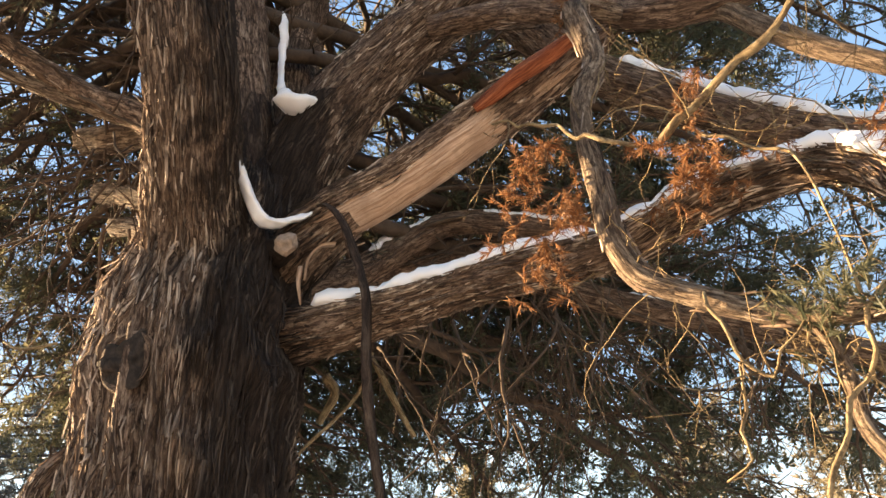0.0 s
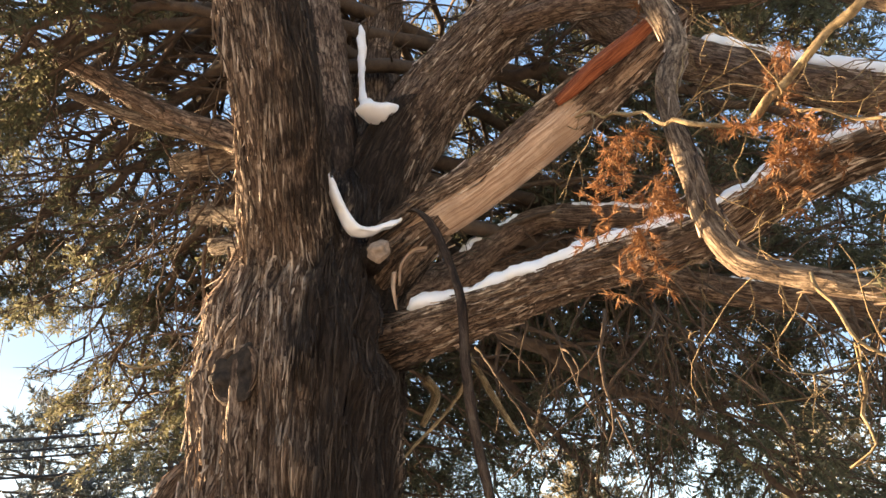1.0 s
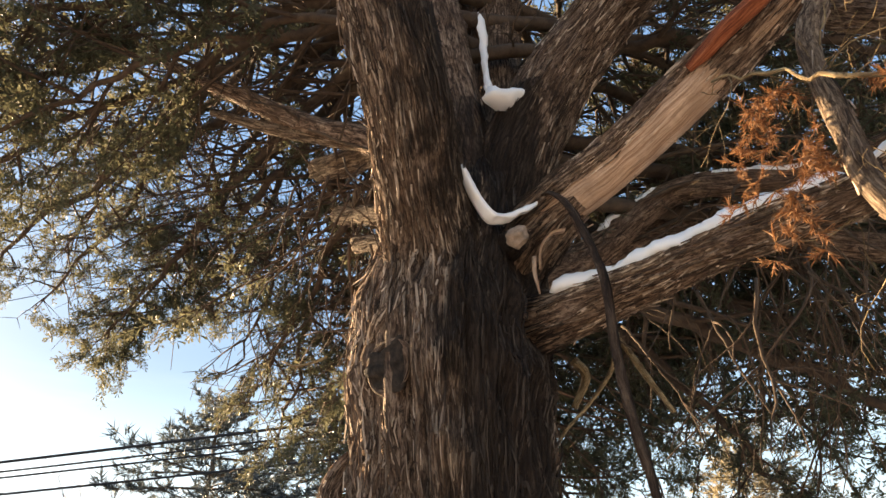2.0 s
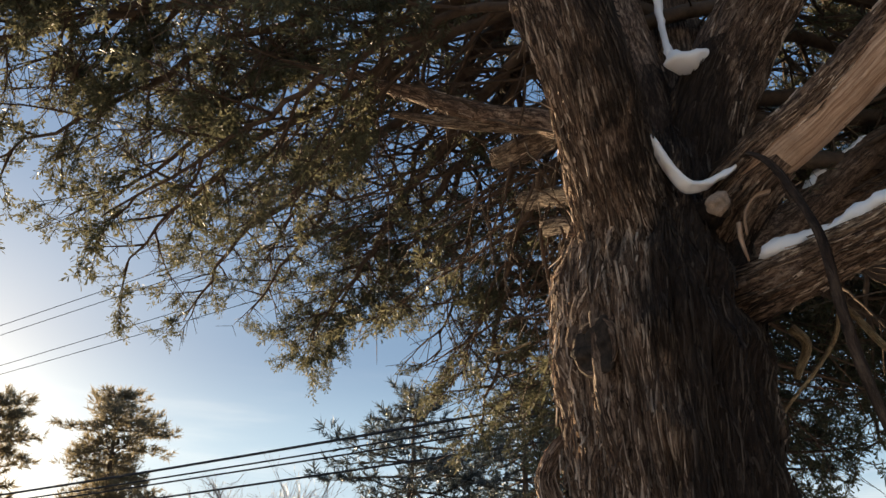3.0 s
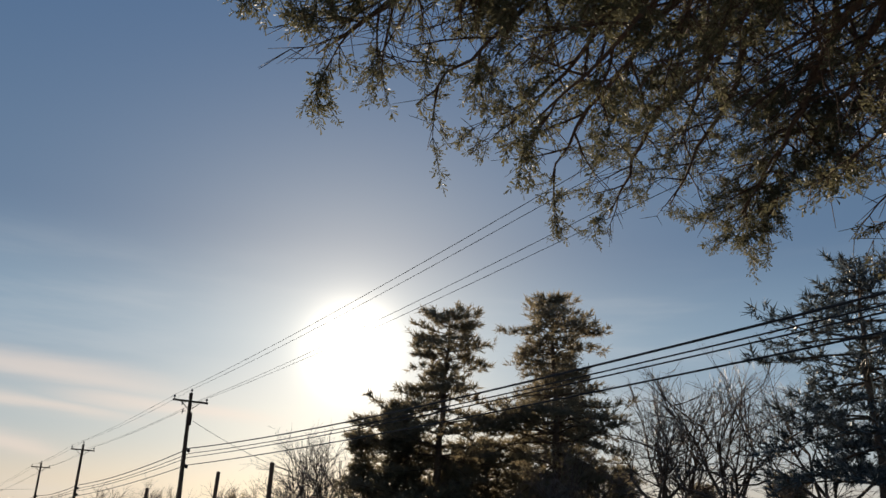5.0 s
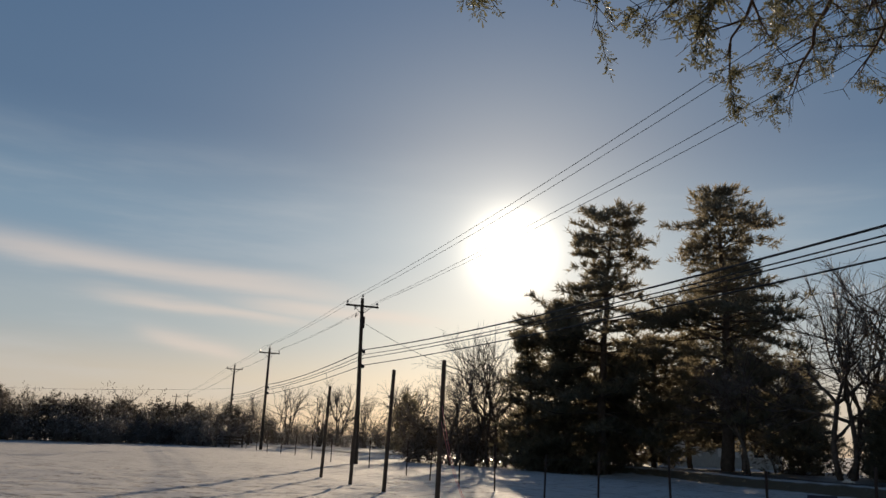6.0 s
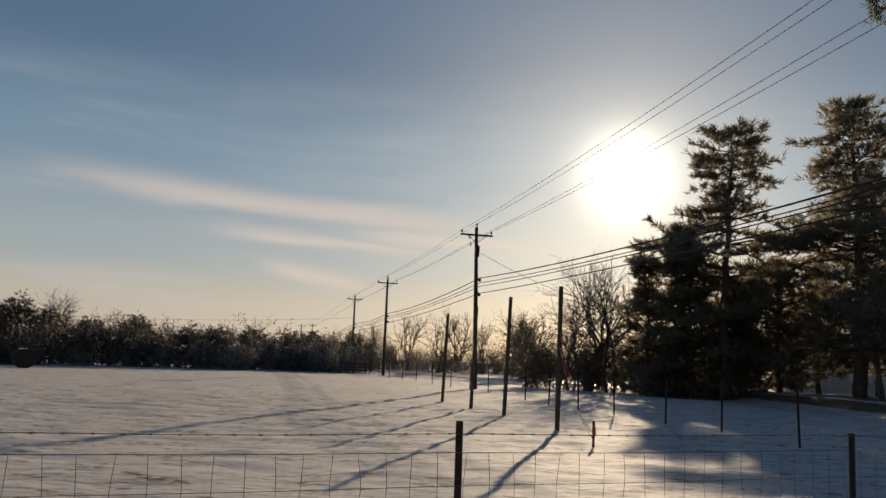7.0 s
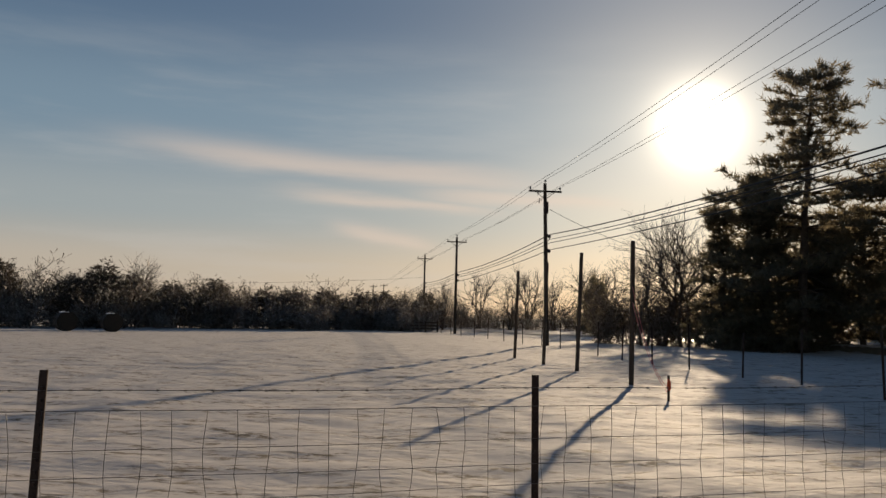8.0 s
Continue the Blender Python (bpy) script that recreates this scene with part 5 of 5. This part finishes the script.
rng = np.random.RandomState(640)
for i in range(40):
    f = i / 39
    x, y = -62 + 60 * f + rng.normal(scale=0.8), 53 + 50 * f + 3.2 * (i % 2) + rng.normal(scale=0.9)
    plant(kinds[rng.randint(4)], x, y, rng.rand() * 6.28, rng.uniform(0.8, 1.22) * (1.14 if f < 0.5 else 1.02))
for i in range(20):
    f = (i + rng.rand()) / 20
    plant(pale[i % 2], -60 + 58 * f, 50.5 + 50 * f + rng.normal(scale=0.6), rng.rand() * 6.28, rng.uniform(0.55, 1.15))
for i in range(16):
    plant(kinds[rng.randint(4)] if i % 3 else pale[i % 2], 0.5 + i * 2.0, 116 - 1.1 * i + rng.normal(scale=1.5), rng.rand() * 6.28, rng.uniform(0.45, 0.75))
for i in range(24):
    plant(kinds[i % 4] if i % 5 else pale[i % 2], -14 + 2.1 * i + rng.normal(scale=0.6), 128 - 0.35 * i + rng.normal(scale=2.0), rng.rand() * 6.28, rng.uniform(0.75, 1.1))
for i in range(20):
    f = (i + 0.5) / 20
    x, y = -60 + 58 * f + rng.normal(scale=1.2), 57 + 49 * f + rng.normal(scale=1.0)
    cedar_bush((x, y), rng.uniform(3.8, 5.6) * (1.08 if f < 0.5 else 0.92), rng.uniform(5.0, 7.5), 660 + i, M_BRUSH, "dark scrubby evergreen in the hedgerow", "evergreens in the hedgerow", density=0.75)
for i in range(12):
    f = (i + 0.5) / 12
    plant(ft[i % 2], -58 + 58 * f + rng.normal(scale=1.5), 56 + 48 * f + rng.normal(scale=1.0), i * 2.1, rng.uniform(0.5, 0.72))
for i in range(13):
    x, y = (12.5 + 1.5 * i, 65 - 0.2 * i) if i < 11 else (38.5 + 3.2 * (i - 11), 52 - 6 * (i - 11))
    plant(kinds[rng.randint(4)], x, y, rng.rand() * 6.28, rng.uniform(0.8, 1.25))

# ---- hay bales ----


def bale(at, turn):
    b = thing("hay_bale", (at[0], at[1], gz(*at)), "old round hay bale capped with snow", "hay bale", "round hay bales", turn=turn)
    bm = bmesh.new()
    rod(bm, (-0.72, 0, 0.72), (0.72, 0, 0.72), 0.75, seg=32)
    bmesh.ops.bevel(bm, geom=[e for e in bm.edges if e.calc_length() < 0.3 and abs(abs(e.verts[0].co.x) - 0.72) < 0.01 and abs(e.verts[0].co.x - e.verts[1].co.x) < 0.01], offset=0.10, segments=2, affect="EDGES")
    for v in bm.verts:
        k = 1 + 0.03 * noise.noise(v.co * 3 + Vector(at[:2]).to_3d())
        v.co = Vector((v.co.x * k, v.co.y * k, 0.72 + (v.co.z - 0.72) * k))
        v.co.z = max(0.0, v.co.z)
    part("roll", bm, M_HAY, b)
    for x in (-0.4, -0.13, 0.13, 0.4):
        bm = bmesh.new()
        pts = [(x, 0.755 * math.sin(a), 0.72 + 0.755 * math.cos(a)) for a in np.linspace(-2.2, 2.2, 18)]
        for p, q in zip(pts, pts[1:]):
            rod(bm, p, q, 0.012, seg=5)
        part("twine", bm, M_WIRE, b)
    bm = bmesh.new()
    blob(bm, (0, 0.10, 1.415), (0.64, 0.38, 0.055), 4, 0.5, 3)
    part("snow_cap", bm, M_SNOW, b, "crust of snow on top")
    return b


bale((-28.8, 63.6), 128)
bale((-25.8, 65.0), 122)

# ---- utility poles and lines ----
LINE_DIR = Vector((1.37 - 6.65, 89.0 - 53.6, 0)).normalized()
CROSS = Vector((LINE_DIR.y, -LINE_DIR.x, 0))


def utility_pole(at, height, big=False, lean=0.0):
    b = thing("utility_pole", (at[0], at[1], gz(*at)), "tall creosoted utility pole with a wooden crossarm", "utility pole", "row of utility poles", turn=math.degrees(math.atan2(CROSS.y, CROSS.x)))
    bm = bmesh.new()
    rod(bm, (0, 0, -0.2), (lean, 0, height), 0.17, 0.11, 14)
    part("pole", bm, M_POLE, b)
    top = height - 0.55
    bm = bmesh.new()
    box(bm, (-1.12 + lean, -0.17, top - 0.06), (1.12 + lean, -0.06, top + 0.06), 0.012)
    part("crossarm", bm, M_POLE, b)
    for s in (-1, 1):
        bm = bmesh.new()
        rod(bm, (s * 0.62 + lean, -0.12, top - 0.05), (lean, -0.12, top - 0.55), 0.022, seg=6)
        part("brace", bm, M_STEEL, b)
    for x, z in ((-1.02, top + 0.06), (1.02, top + 0.06), (0.0, height)):
        bm = bmesh.new()
        rod(bm, (x + lean, -0.1, z), (x + lean, -0.1, z + 0.12), 0.02, seg=8)
        rod(bm, (x + lean, -0.1, z + 0.10), (x + lean, -0.1, z + 0.17), 0.085, 0.06, 12)
        rod(bm, (x + lean, -0.1, z + 0.17), (x + lean, -0.1, z + 0.25), 0.06, 0.035, 12)
        part("insulator", bm, M_GREY, b, "dark porcelain pin insulator")
    if big:
        bm = bmesh.new()
        box(bm, (-0.14 + lean * 0.8, -0.30, height - 2.05), (0.14 + lean * 0.8, -0.08, height - 1.25), 0.04)
        part("equipment_box", bm, M_STEEL, b, "dark equipment can bolted to the pole")
        for x, z in ((-0.5, top - 0.28), (-0.42, top - 0.8)):
            bm = bmesh.new()
            rod(bm, (x + lean, -0.1, z), (x + 0.03 + lean, -0.1, z + 0.32), 0.035, 0.03, 8)
            rod(bm, (x + lean, -0.1, z + 0.1), (x + 0.2 + lean, -0.1, z + 0.2), 0.015, seg=6)
            part("cutout", bm, M_GREY, b)
    for z in ((7.37, 6.4) if big else (6.6, 6.0)):
        bm = bmesh.new()
        blob(bm, (0.20 + lean * 0.6, -0.12, z - 0.18), (0.11, 0.12, 0.13), z, 0.3, 2)
        rod(bm, (0.05 + lean * 0.6, -0.1, z), (0.22 + lean * 0.6, -0.1, z - 0.12), 0.03, seg=6)
        part("cable_bracket", bm, M_CABLE, b)
    return b


POLES = [((6.95, 54.6), 10.75, True), ((1.5, 90.5), 10.6, False), ((-2.6, 120.0), 10.5, False), ((-21.0, 252.0), 10.6, False), ((-18.0, 255.0), 11.0, False), ((13.7, -13.0), 11.2, False)]
for p, h, big in POLES:
    utility_pole(p, h, big, -0.25 if big else 0.0)


def cable(p, q, sag, r, group, label, name="cable"):
    n = 28
    f = np.linspace(0, 1, n)[:, None]
    line = np.array(p)[None] * (1 - f) + np.array(q)[None] * f
    line[:, 2] -= 4 * sag * (f * (1 - f))[:, 0]
    ob = put(name, tube(Soup(), line, r, 6).mesh(name, True), M_CABLE)
    return tagged(ob, label, "cable", group)


def at_pole(i, side, z):
    (x, y), h, big = POLES[i]
    return (x + CROSS.x * side, y + CROSS.y * side, z)


for a, b, sag in ((0, 5, 1.15), (0, 1, 0.45), (1, 2, 0.4), (2, 3, 1.6)):
    for k, (z, r) in enumerate(((7.32, 0.030), (7.0, 0.020), (6.76, 0.020), (6.30, 0.024))):
        za = z if a == 0 else z - 0.7
        zb = z if b == 5 else z - 0.7
        cable(at_pole(a, 0.12, za), (16.4 + 0.12 * CROSS.x, -13.0 + 0.12 * CROSS.y, zb) if b == 5 else at_pole(b, 0.12, zb), sag * (0.72 - 0.1 * k), r, "communication cables on the poles", "thick black communication cable strung between utility poles")
    for side, dz, end in ((-1.02, 0.05, 12.5), (0.0, 0.5, 13.5), (0.86, 0.05, 14.2), (1.04, 0.05, 15.0)):
        lean = -0.25 if a == 0 else 0.0
        far_end = (end, -13.0, 10.8 + dz) if b == 5 else at_pole(b, side, POLES[b][1] - 0.3 + dz)
        cable(at_pole(a, side + lean, POLES[a][1] - 0.3 + dz), far_end, 0.65 if b == 5 else sag * 0.5, 0.009, "overhead power lines", "thin overhead power line between crossarms", "power_line")
cable(at_pole(0, 0.1, 9.0), (19.0, 62.0, 6.2), 0.5, 0.014, "", "service drop running from a pole to the house trees", "service_cable")
cable(at_pole(2, 0.1, 7.4), (-60.0, 130.0, 6.5), 0.8, 0.014, "", "thin line leaving the far pole over the field", "service_cable")

# ---- posts and fences ----


def tall_post(at, h, lean):
    b = thing("tall_post", (at[0], at[1], gz(*at)), "tall weathered round wooden post set in the snow field", "post", "tall posts in the field")
    bm = bmesh.new()
    rod(bm, (0, 0, -0.2), (lean[0], lean[1], h - 0.03), 0.068, 0.060, 16)
    rod(bm, (lean[0], lean[1], h - 0.03), (lean[0], lean[1], h), 0.060, 0.046, 16)
    for v in bm.verts:
        v.co.x += 0.012 * noise.noise((v.co.z * 1.3, at[1], 0.0))
    part("shaft", bm, M_POST, b)
    return b


tall_post((4.99, 21.75), 3.78, (0.03, 0.0))
tall_post((4.40, 26.85), 3.84, (0.12, 0.0))
tall_post((3.84, 31.06), 3.80, (0.10, 0.0))
tall_post((3.13, 35.25), 3.74, (0.12, 0.0))


def t_post(parent, p, h, lean=(0.0, 0.0), size=1.0):
    """A studded steel fence post with a T section."""
    bm = bmesh.new()
    w = 0.020 * size
    x, y, z = p
    for lo, hi in (((-w, -0.004, -0.25), (w, 0.004, h)), ((-0.004, 0.004, -0.25), (0.004, w * 1.7, h))):
        box(bm, lo, hi)
    for k in range(int((h - 0.13) / 0.055)):
        box(bm, (-0.006, -0.013, 0.1 + k * 0.055), (0.006, -0.003, 0.118 + k * 0.055))
    for v in bm.verts:
        f = v.co.z / h
        v.co = Vector((x + v.co.x + lean[0] * f, y + v.co.y + lean[1] * f, z + v.co.z))
    return part("fence_post", bm, M_STEEL, parent)


near = thing("wire_fence", (0, 0, 0), "woven wire field fence with a barbed strand on steel posts", "fence")
FA, FD = np.array((0.545, 4.65)), np.array((2.37, 0.77))
fpos = lambda s: (FA[0] + FD[0] * s, FA[1] + FD[1] * s)
for s, h, ln in ((-3.1, 1.40, 0.02), (-2.05, 1.38, -0.03), (-1.03, 1.41, 0.04), (0.0, 1.385, -0.012), (1.185, 1.33, 0.01), (2.3, 1.36, 0.02), (3.4, 1.38, -0.02), (4.6, 1.4, 0.0)):
    x, y = fpos(s)
    t_post(near, (x, y + 0.02, gz(x, y)), h - gz(x, y), (ln, 0.0))
rng = np.random.RandomState(700)
levels = [1.217, 1.035, 0.902, 0.785, 0.68, 0.585, 0.50, 0.42, 0.345, 0.27]
reach = np.arange(-3.2, 4.65, 0.06)
sagging = {z: np.array([0.008 * noise.noise((s * 1.3, z * 7, 0)) - 0.006 * math.sin(s * math.pi) ** 2 for s in reach]) for z in [1.316, *levels]}
for z in [1.316, *levels]:
    line = np.array([(*fpos(s), z + k) for s, k in zip(reach, sagging[z])])
    put("wire", tube(Soup(), line, 0.0019 if z in (1.217, 1.316) else 0.0015, 5).mesh("wire", True), M_WIRE, near)
bb = Soup()
for s in np.arange(-3.2, 4.6, 0.052):
    x, y = fpos(s)
    z = 1.316 + float(np.interp(s, reach, sagging[1.316]))
    for d in (1, -1):
        tube(bb, [(x - 0.006, y, z - 0.008 * d), (x, y, z), (x + 0.006, y + 0.008 * d, z + 0.009 * d)], 0.0010, 3)
    tube(bb, [(x - 0.010, y, z), (x + 0.010, y, z)], 0.0030, 5)
tagged(put("barbing", bb.mesh("barbing"), M_WIRE, near, "wound steel barbs"), kind="stuff")
step = 0.150 / float(np.linalg.norm(FD))
s = -3.18
while s < 4.6:
    line, k = [], 0.0
    for z in levels:
        k = 0.35 * k + rng.normal(scale=0.0034)
        ss = s + k
        zz = z + float(np.interp(ss, reach, sagging[z]))
        x, y = fpos(ss)
        line.append((x, y - 0.001, zz))
    put("stay", tube(Soup(), smooth_line(line, 0.05), 0.0014, 4).mesh("stay", True), M_WIRE, near)
    s += step * rng.uniform(0.94, 1.06)

roadf = thing("roadside_fence", (0, 0, 0), "row of thin steel posts with faint wire along the road", "fence")
RP = [(13.4, 12.6), (12.2, 14.6), (11.15, 16.6), (10.3, 19.3), (9.9, 22.8), (9.3, 25.6), (8.8, 29.4), (8.2, 32.2), (7.9, 36.2), (7.6, 40.2), (7.2, 44), (6.9, 48), (6.3, 52), (5.6, 57), (4.7, 62), (3.8, 67.5), (2.9, 73), (1.9, 79), (1.0, 85), (0.0, 91)]
for i, (x, y) in enumerate(RP):
    t_post(roadf, (x, y, gz(x, y)), 1.5 + 0.12 * math.sin(i * 2.3), (0.05 * math.sin(i * 1.7), 0), 1.5)
for z in (1.25, 0.85, 0.45):
    put("wire", tube(Soup(), [(x, y, gz(x, y) + z) for x, y in RP], 0.0018, 4).mesh("wire"), M_WIRE, roadf)

stake = thing("marker_stake", (5.02, 18.3, gz(5.02, 18.3)), "short wooden stake flagged with orange ribbon", "stake")
bm = bmesh.new()
box(bm, (-0.025, -0.02, -0.2), (0.025, 0.02, 0.56), 0.004)
part("peg", bm, M_POST, stake)
bm = bmesh.new()
for v in blob(bm, (0.0, -0.03, 0.36), (0.045, 0.03, 0.12), 3, 0.5, 2).verts:
    v.co.x += 0.03 * (0.36 - v.co.z)
part("ribbon", bm, M_ORANGE, stake, "bright orange flagging ribbon")
for i, (p, q, sag) in enumerate((((5.0, 21.68, 2.6), (5.02, 18.32, 0.25), 0.45), ((5.0, 21.68, 2.2), (5.06, 18.5, 0.12), 0.3))):
    f = np.linspace(0, 1, 16)[:, None]
    line = np.array(p) * (1 - f) + np.array(q) * f
    line[:, 2] -= 4 * sag * (f * (1 - f))[:, 0]
    tagged(put("twine", tube(Soup(), line, 0.006, 5).mesh("twine", True), M_PINK), "slack pink baling twine tied from post to stake", "twine", "slack twine")

gate = thing("board_fence", (-3.2, 95.5, gz(-3.2, 95.5)), "dark weathered board fence at the field's end", "fence", turn=8)
for i in range(5):
    bm = bmesh.new()
    box(bm, (-2.9 + i * 1.4, -0.07, -0.2), (-2.76 + i * 1.4, 0.07, 1.35), 0.01)
    part("fence_post", bm, M_POLE, gate)
for z in (0.35, 0.7, 1.05):
    bm = bmesh.new()
    box(bm, (-2.9, -0.11, z), (2.9, -0.072, z + 0.15), 0.005)
    part("rail", bm, M_POLE, gate)

# ---- the house, the car and the sign beyond the road ----
hx, hy = 42.0, 71.0
house = thing("house", (hx, hy, gz(hx, hy)), "low tan house with shuttered windows half hidden by pines", "house", turn=-28)
bm = bmesh.new()
box(bm, (-6, 0, -0.2), (6, 7, 3.0))
part("wall", bm, M_WALL, house)
bm = bmesh.new()
vs = [bm.verts.new(p) for p in ((-6.4, -0.5, 2.95), (6.4, -0.5, 2.95), (6.4, 7.5, 2.95), (-6.4, 7.5, 2.95), (-6.4, 3.5, 5.0), (6.4, 3.5, 5.0))]
for fc in ((0, 1, 5, 4), (2, 3, 4, 5), (0, 4, 3), (1, 2, 5), (3, 2, 1, 0)):
    bm.faces.new([vs[k] for k in fc])
part("roof", bm, M_ROOF, house)
for x in (-4.2, -1.9, 1.4, 4.0):
    bm = bmesh.new()
    for lo, hi in (((x - 0.5, -0.06, 0.95), (x - 0.42, 0.0, 2.45)), ((x + 0.42, -0.06, 0.95), (x + 0.5, 0.0, 2.45)), ((x - 0.42, -0.06, 2.37), (x + 0.42, 0.0, 2.45)), ((x - 0.42, -0.06, 0.95), (x + 0.42, 0.0, 1.03)), ((x - 0.42, -0.055, 1.66), (x + 0.42, -0.005, 1.72))):
        box(bm, lo, hi)
    w = part("window", bm, M_TRIM, house)
    bm = bmesh.new()
    box(bm, (x - 0.41, -0.03, 1.04), (x + 0.41, -0.012, 2.36))
    part("pane", bm, M_GLASS, w)
    for s in (-1, 1):
        bm = bmesh.new()
        box(bm, (x + s * 0.72 - 0.2, -0.05, 0.95), (x + s * 0.72 + 0.2, -0.01, 2.45), 0.01)
        part("shutter", bm, M_TRIM, house, "cream window shutter")

cx, cy = 35.5, 69.5
car = thing("car", (cx, cy, gz(cx, cy)), "silver sedan parked in front of the house", "car", turn=-30)
bm = bmesh.new()
prof = [(-2.2, 0.35), (-2.25, 0.75), (-1.9, 0.92), (-1.45, 0.96), (-0.75, 1.40), (0.45, 1.42), (1.2, 1.0), (2.0, 0.86), (2.25, 0.65), (2.22, 0.35)]
lft, rgt = [[bm.verts.new((x, s * (0.86 if z < 1.1 else 0.66), z)) for x, z in prof] for s in (-1, 1)]
bm.faces.new(lft), bm.faces.new(rgt[::-1])
for i in range(len(prof)):
    k = (i + 1) % len(prof)
    bm.faces.new((lft[k], lft[i], rgt[i], rgt[k]))
bmesh.ops.bevel(bm, geom=list(bm.edges), offset=0.04, segments=2, affect="EDGES")
part("body", bm, M_CAR, car)
for x0, x1, x2, x3 in ((-1.25, -0.72, -0.2, -0.2), (-0.12, -0.12, 0.40, 1.0)):
    for s in (-1, 1):
        bm = bmesh.new()
        pts = [(x0, 1.0), (x1, 1.34), (x2, 1.36), (x3, 1.0)]
        a = [bm.verts.new((x, s * (0.885 if z < 1.1 else 0.69), z)) for x, z in pts]
        b = [bm.verts.new((x, s * (0.83 if z < 1.1 else 0.63), z)) for x, z in pts]
        bm.faces.new(a), bm.faces.new(b[::-1])
        for i in range(4):
            bm.faces.new((a[i], b[i], b[(i + 1) % 4], a[(i + 1) % 4]))
        part("side_window", bm, M_GLASS, car)
for x in (-1.4, 1.4):
    for s in (-1, 1):
        bm = bmesh.new()
        rod(bm, (x, s * 0.72, 0.32), (x, s * 0.90, 0.32), 0.32, seg=20)
        wheel = part("wheel", bm, M_TYRE, car)
        bm = bmesh.new()
        rod(bm, (x, s * 0.90, 0.32), (x, s * 0.915, 0.32), 0.20, 0.17, 16)
        part("rim", bm, M_CAR, wheel)

sx, sy = 13.7, 18.2
sign = thing("yard_sign", (sx, sy, gz(sx, sy)), "dark blue yard sign with unreadable pale lettering", "sign", turn=-37)
bm = bmesh.new()
box(bm, (-0.33, -0.006, 0.36), (0.33, 0.006, 0.80), 0.003)
board = part("board", bm, M_SIGN, sign)
for x0, x1, z0, z1 in ((-0.27, 0.27, 0.60, 0.70), (-0.20, 0.20, 0.47, 0.52)):
    bm = bmesh.new()
    box(bm, (x0, -0.011, z0), (x1, -0.007, z1))
    part("lettering", bm, M_WHITE, board)
for x in (-0.22, 0.22):
    bm = bmesh.new()
    rod(bm, (x, 0.008, -0.2), (x, 0.008, 0.5), 0.005, seg=6)
    part("wire_leg", bm, M_WIRE, sign)
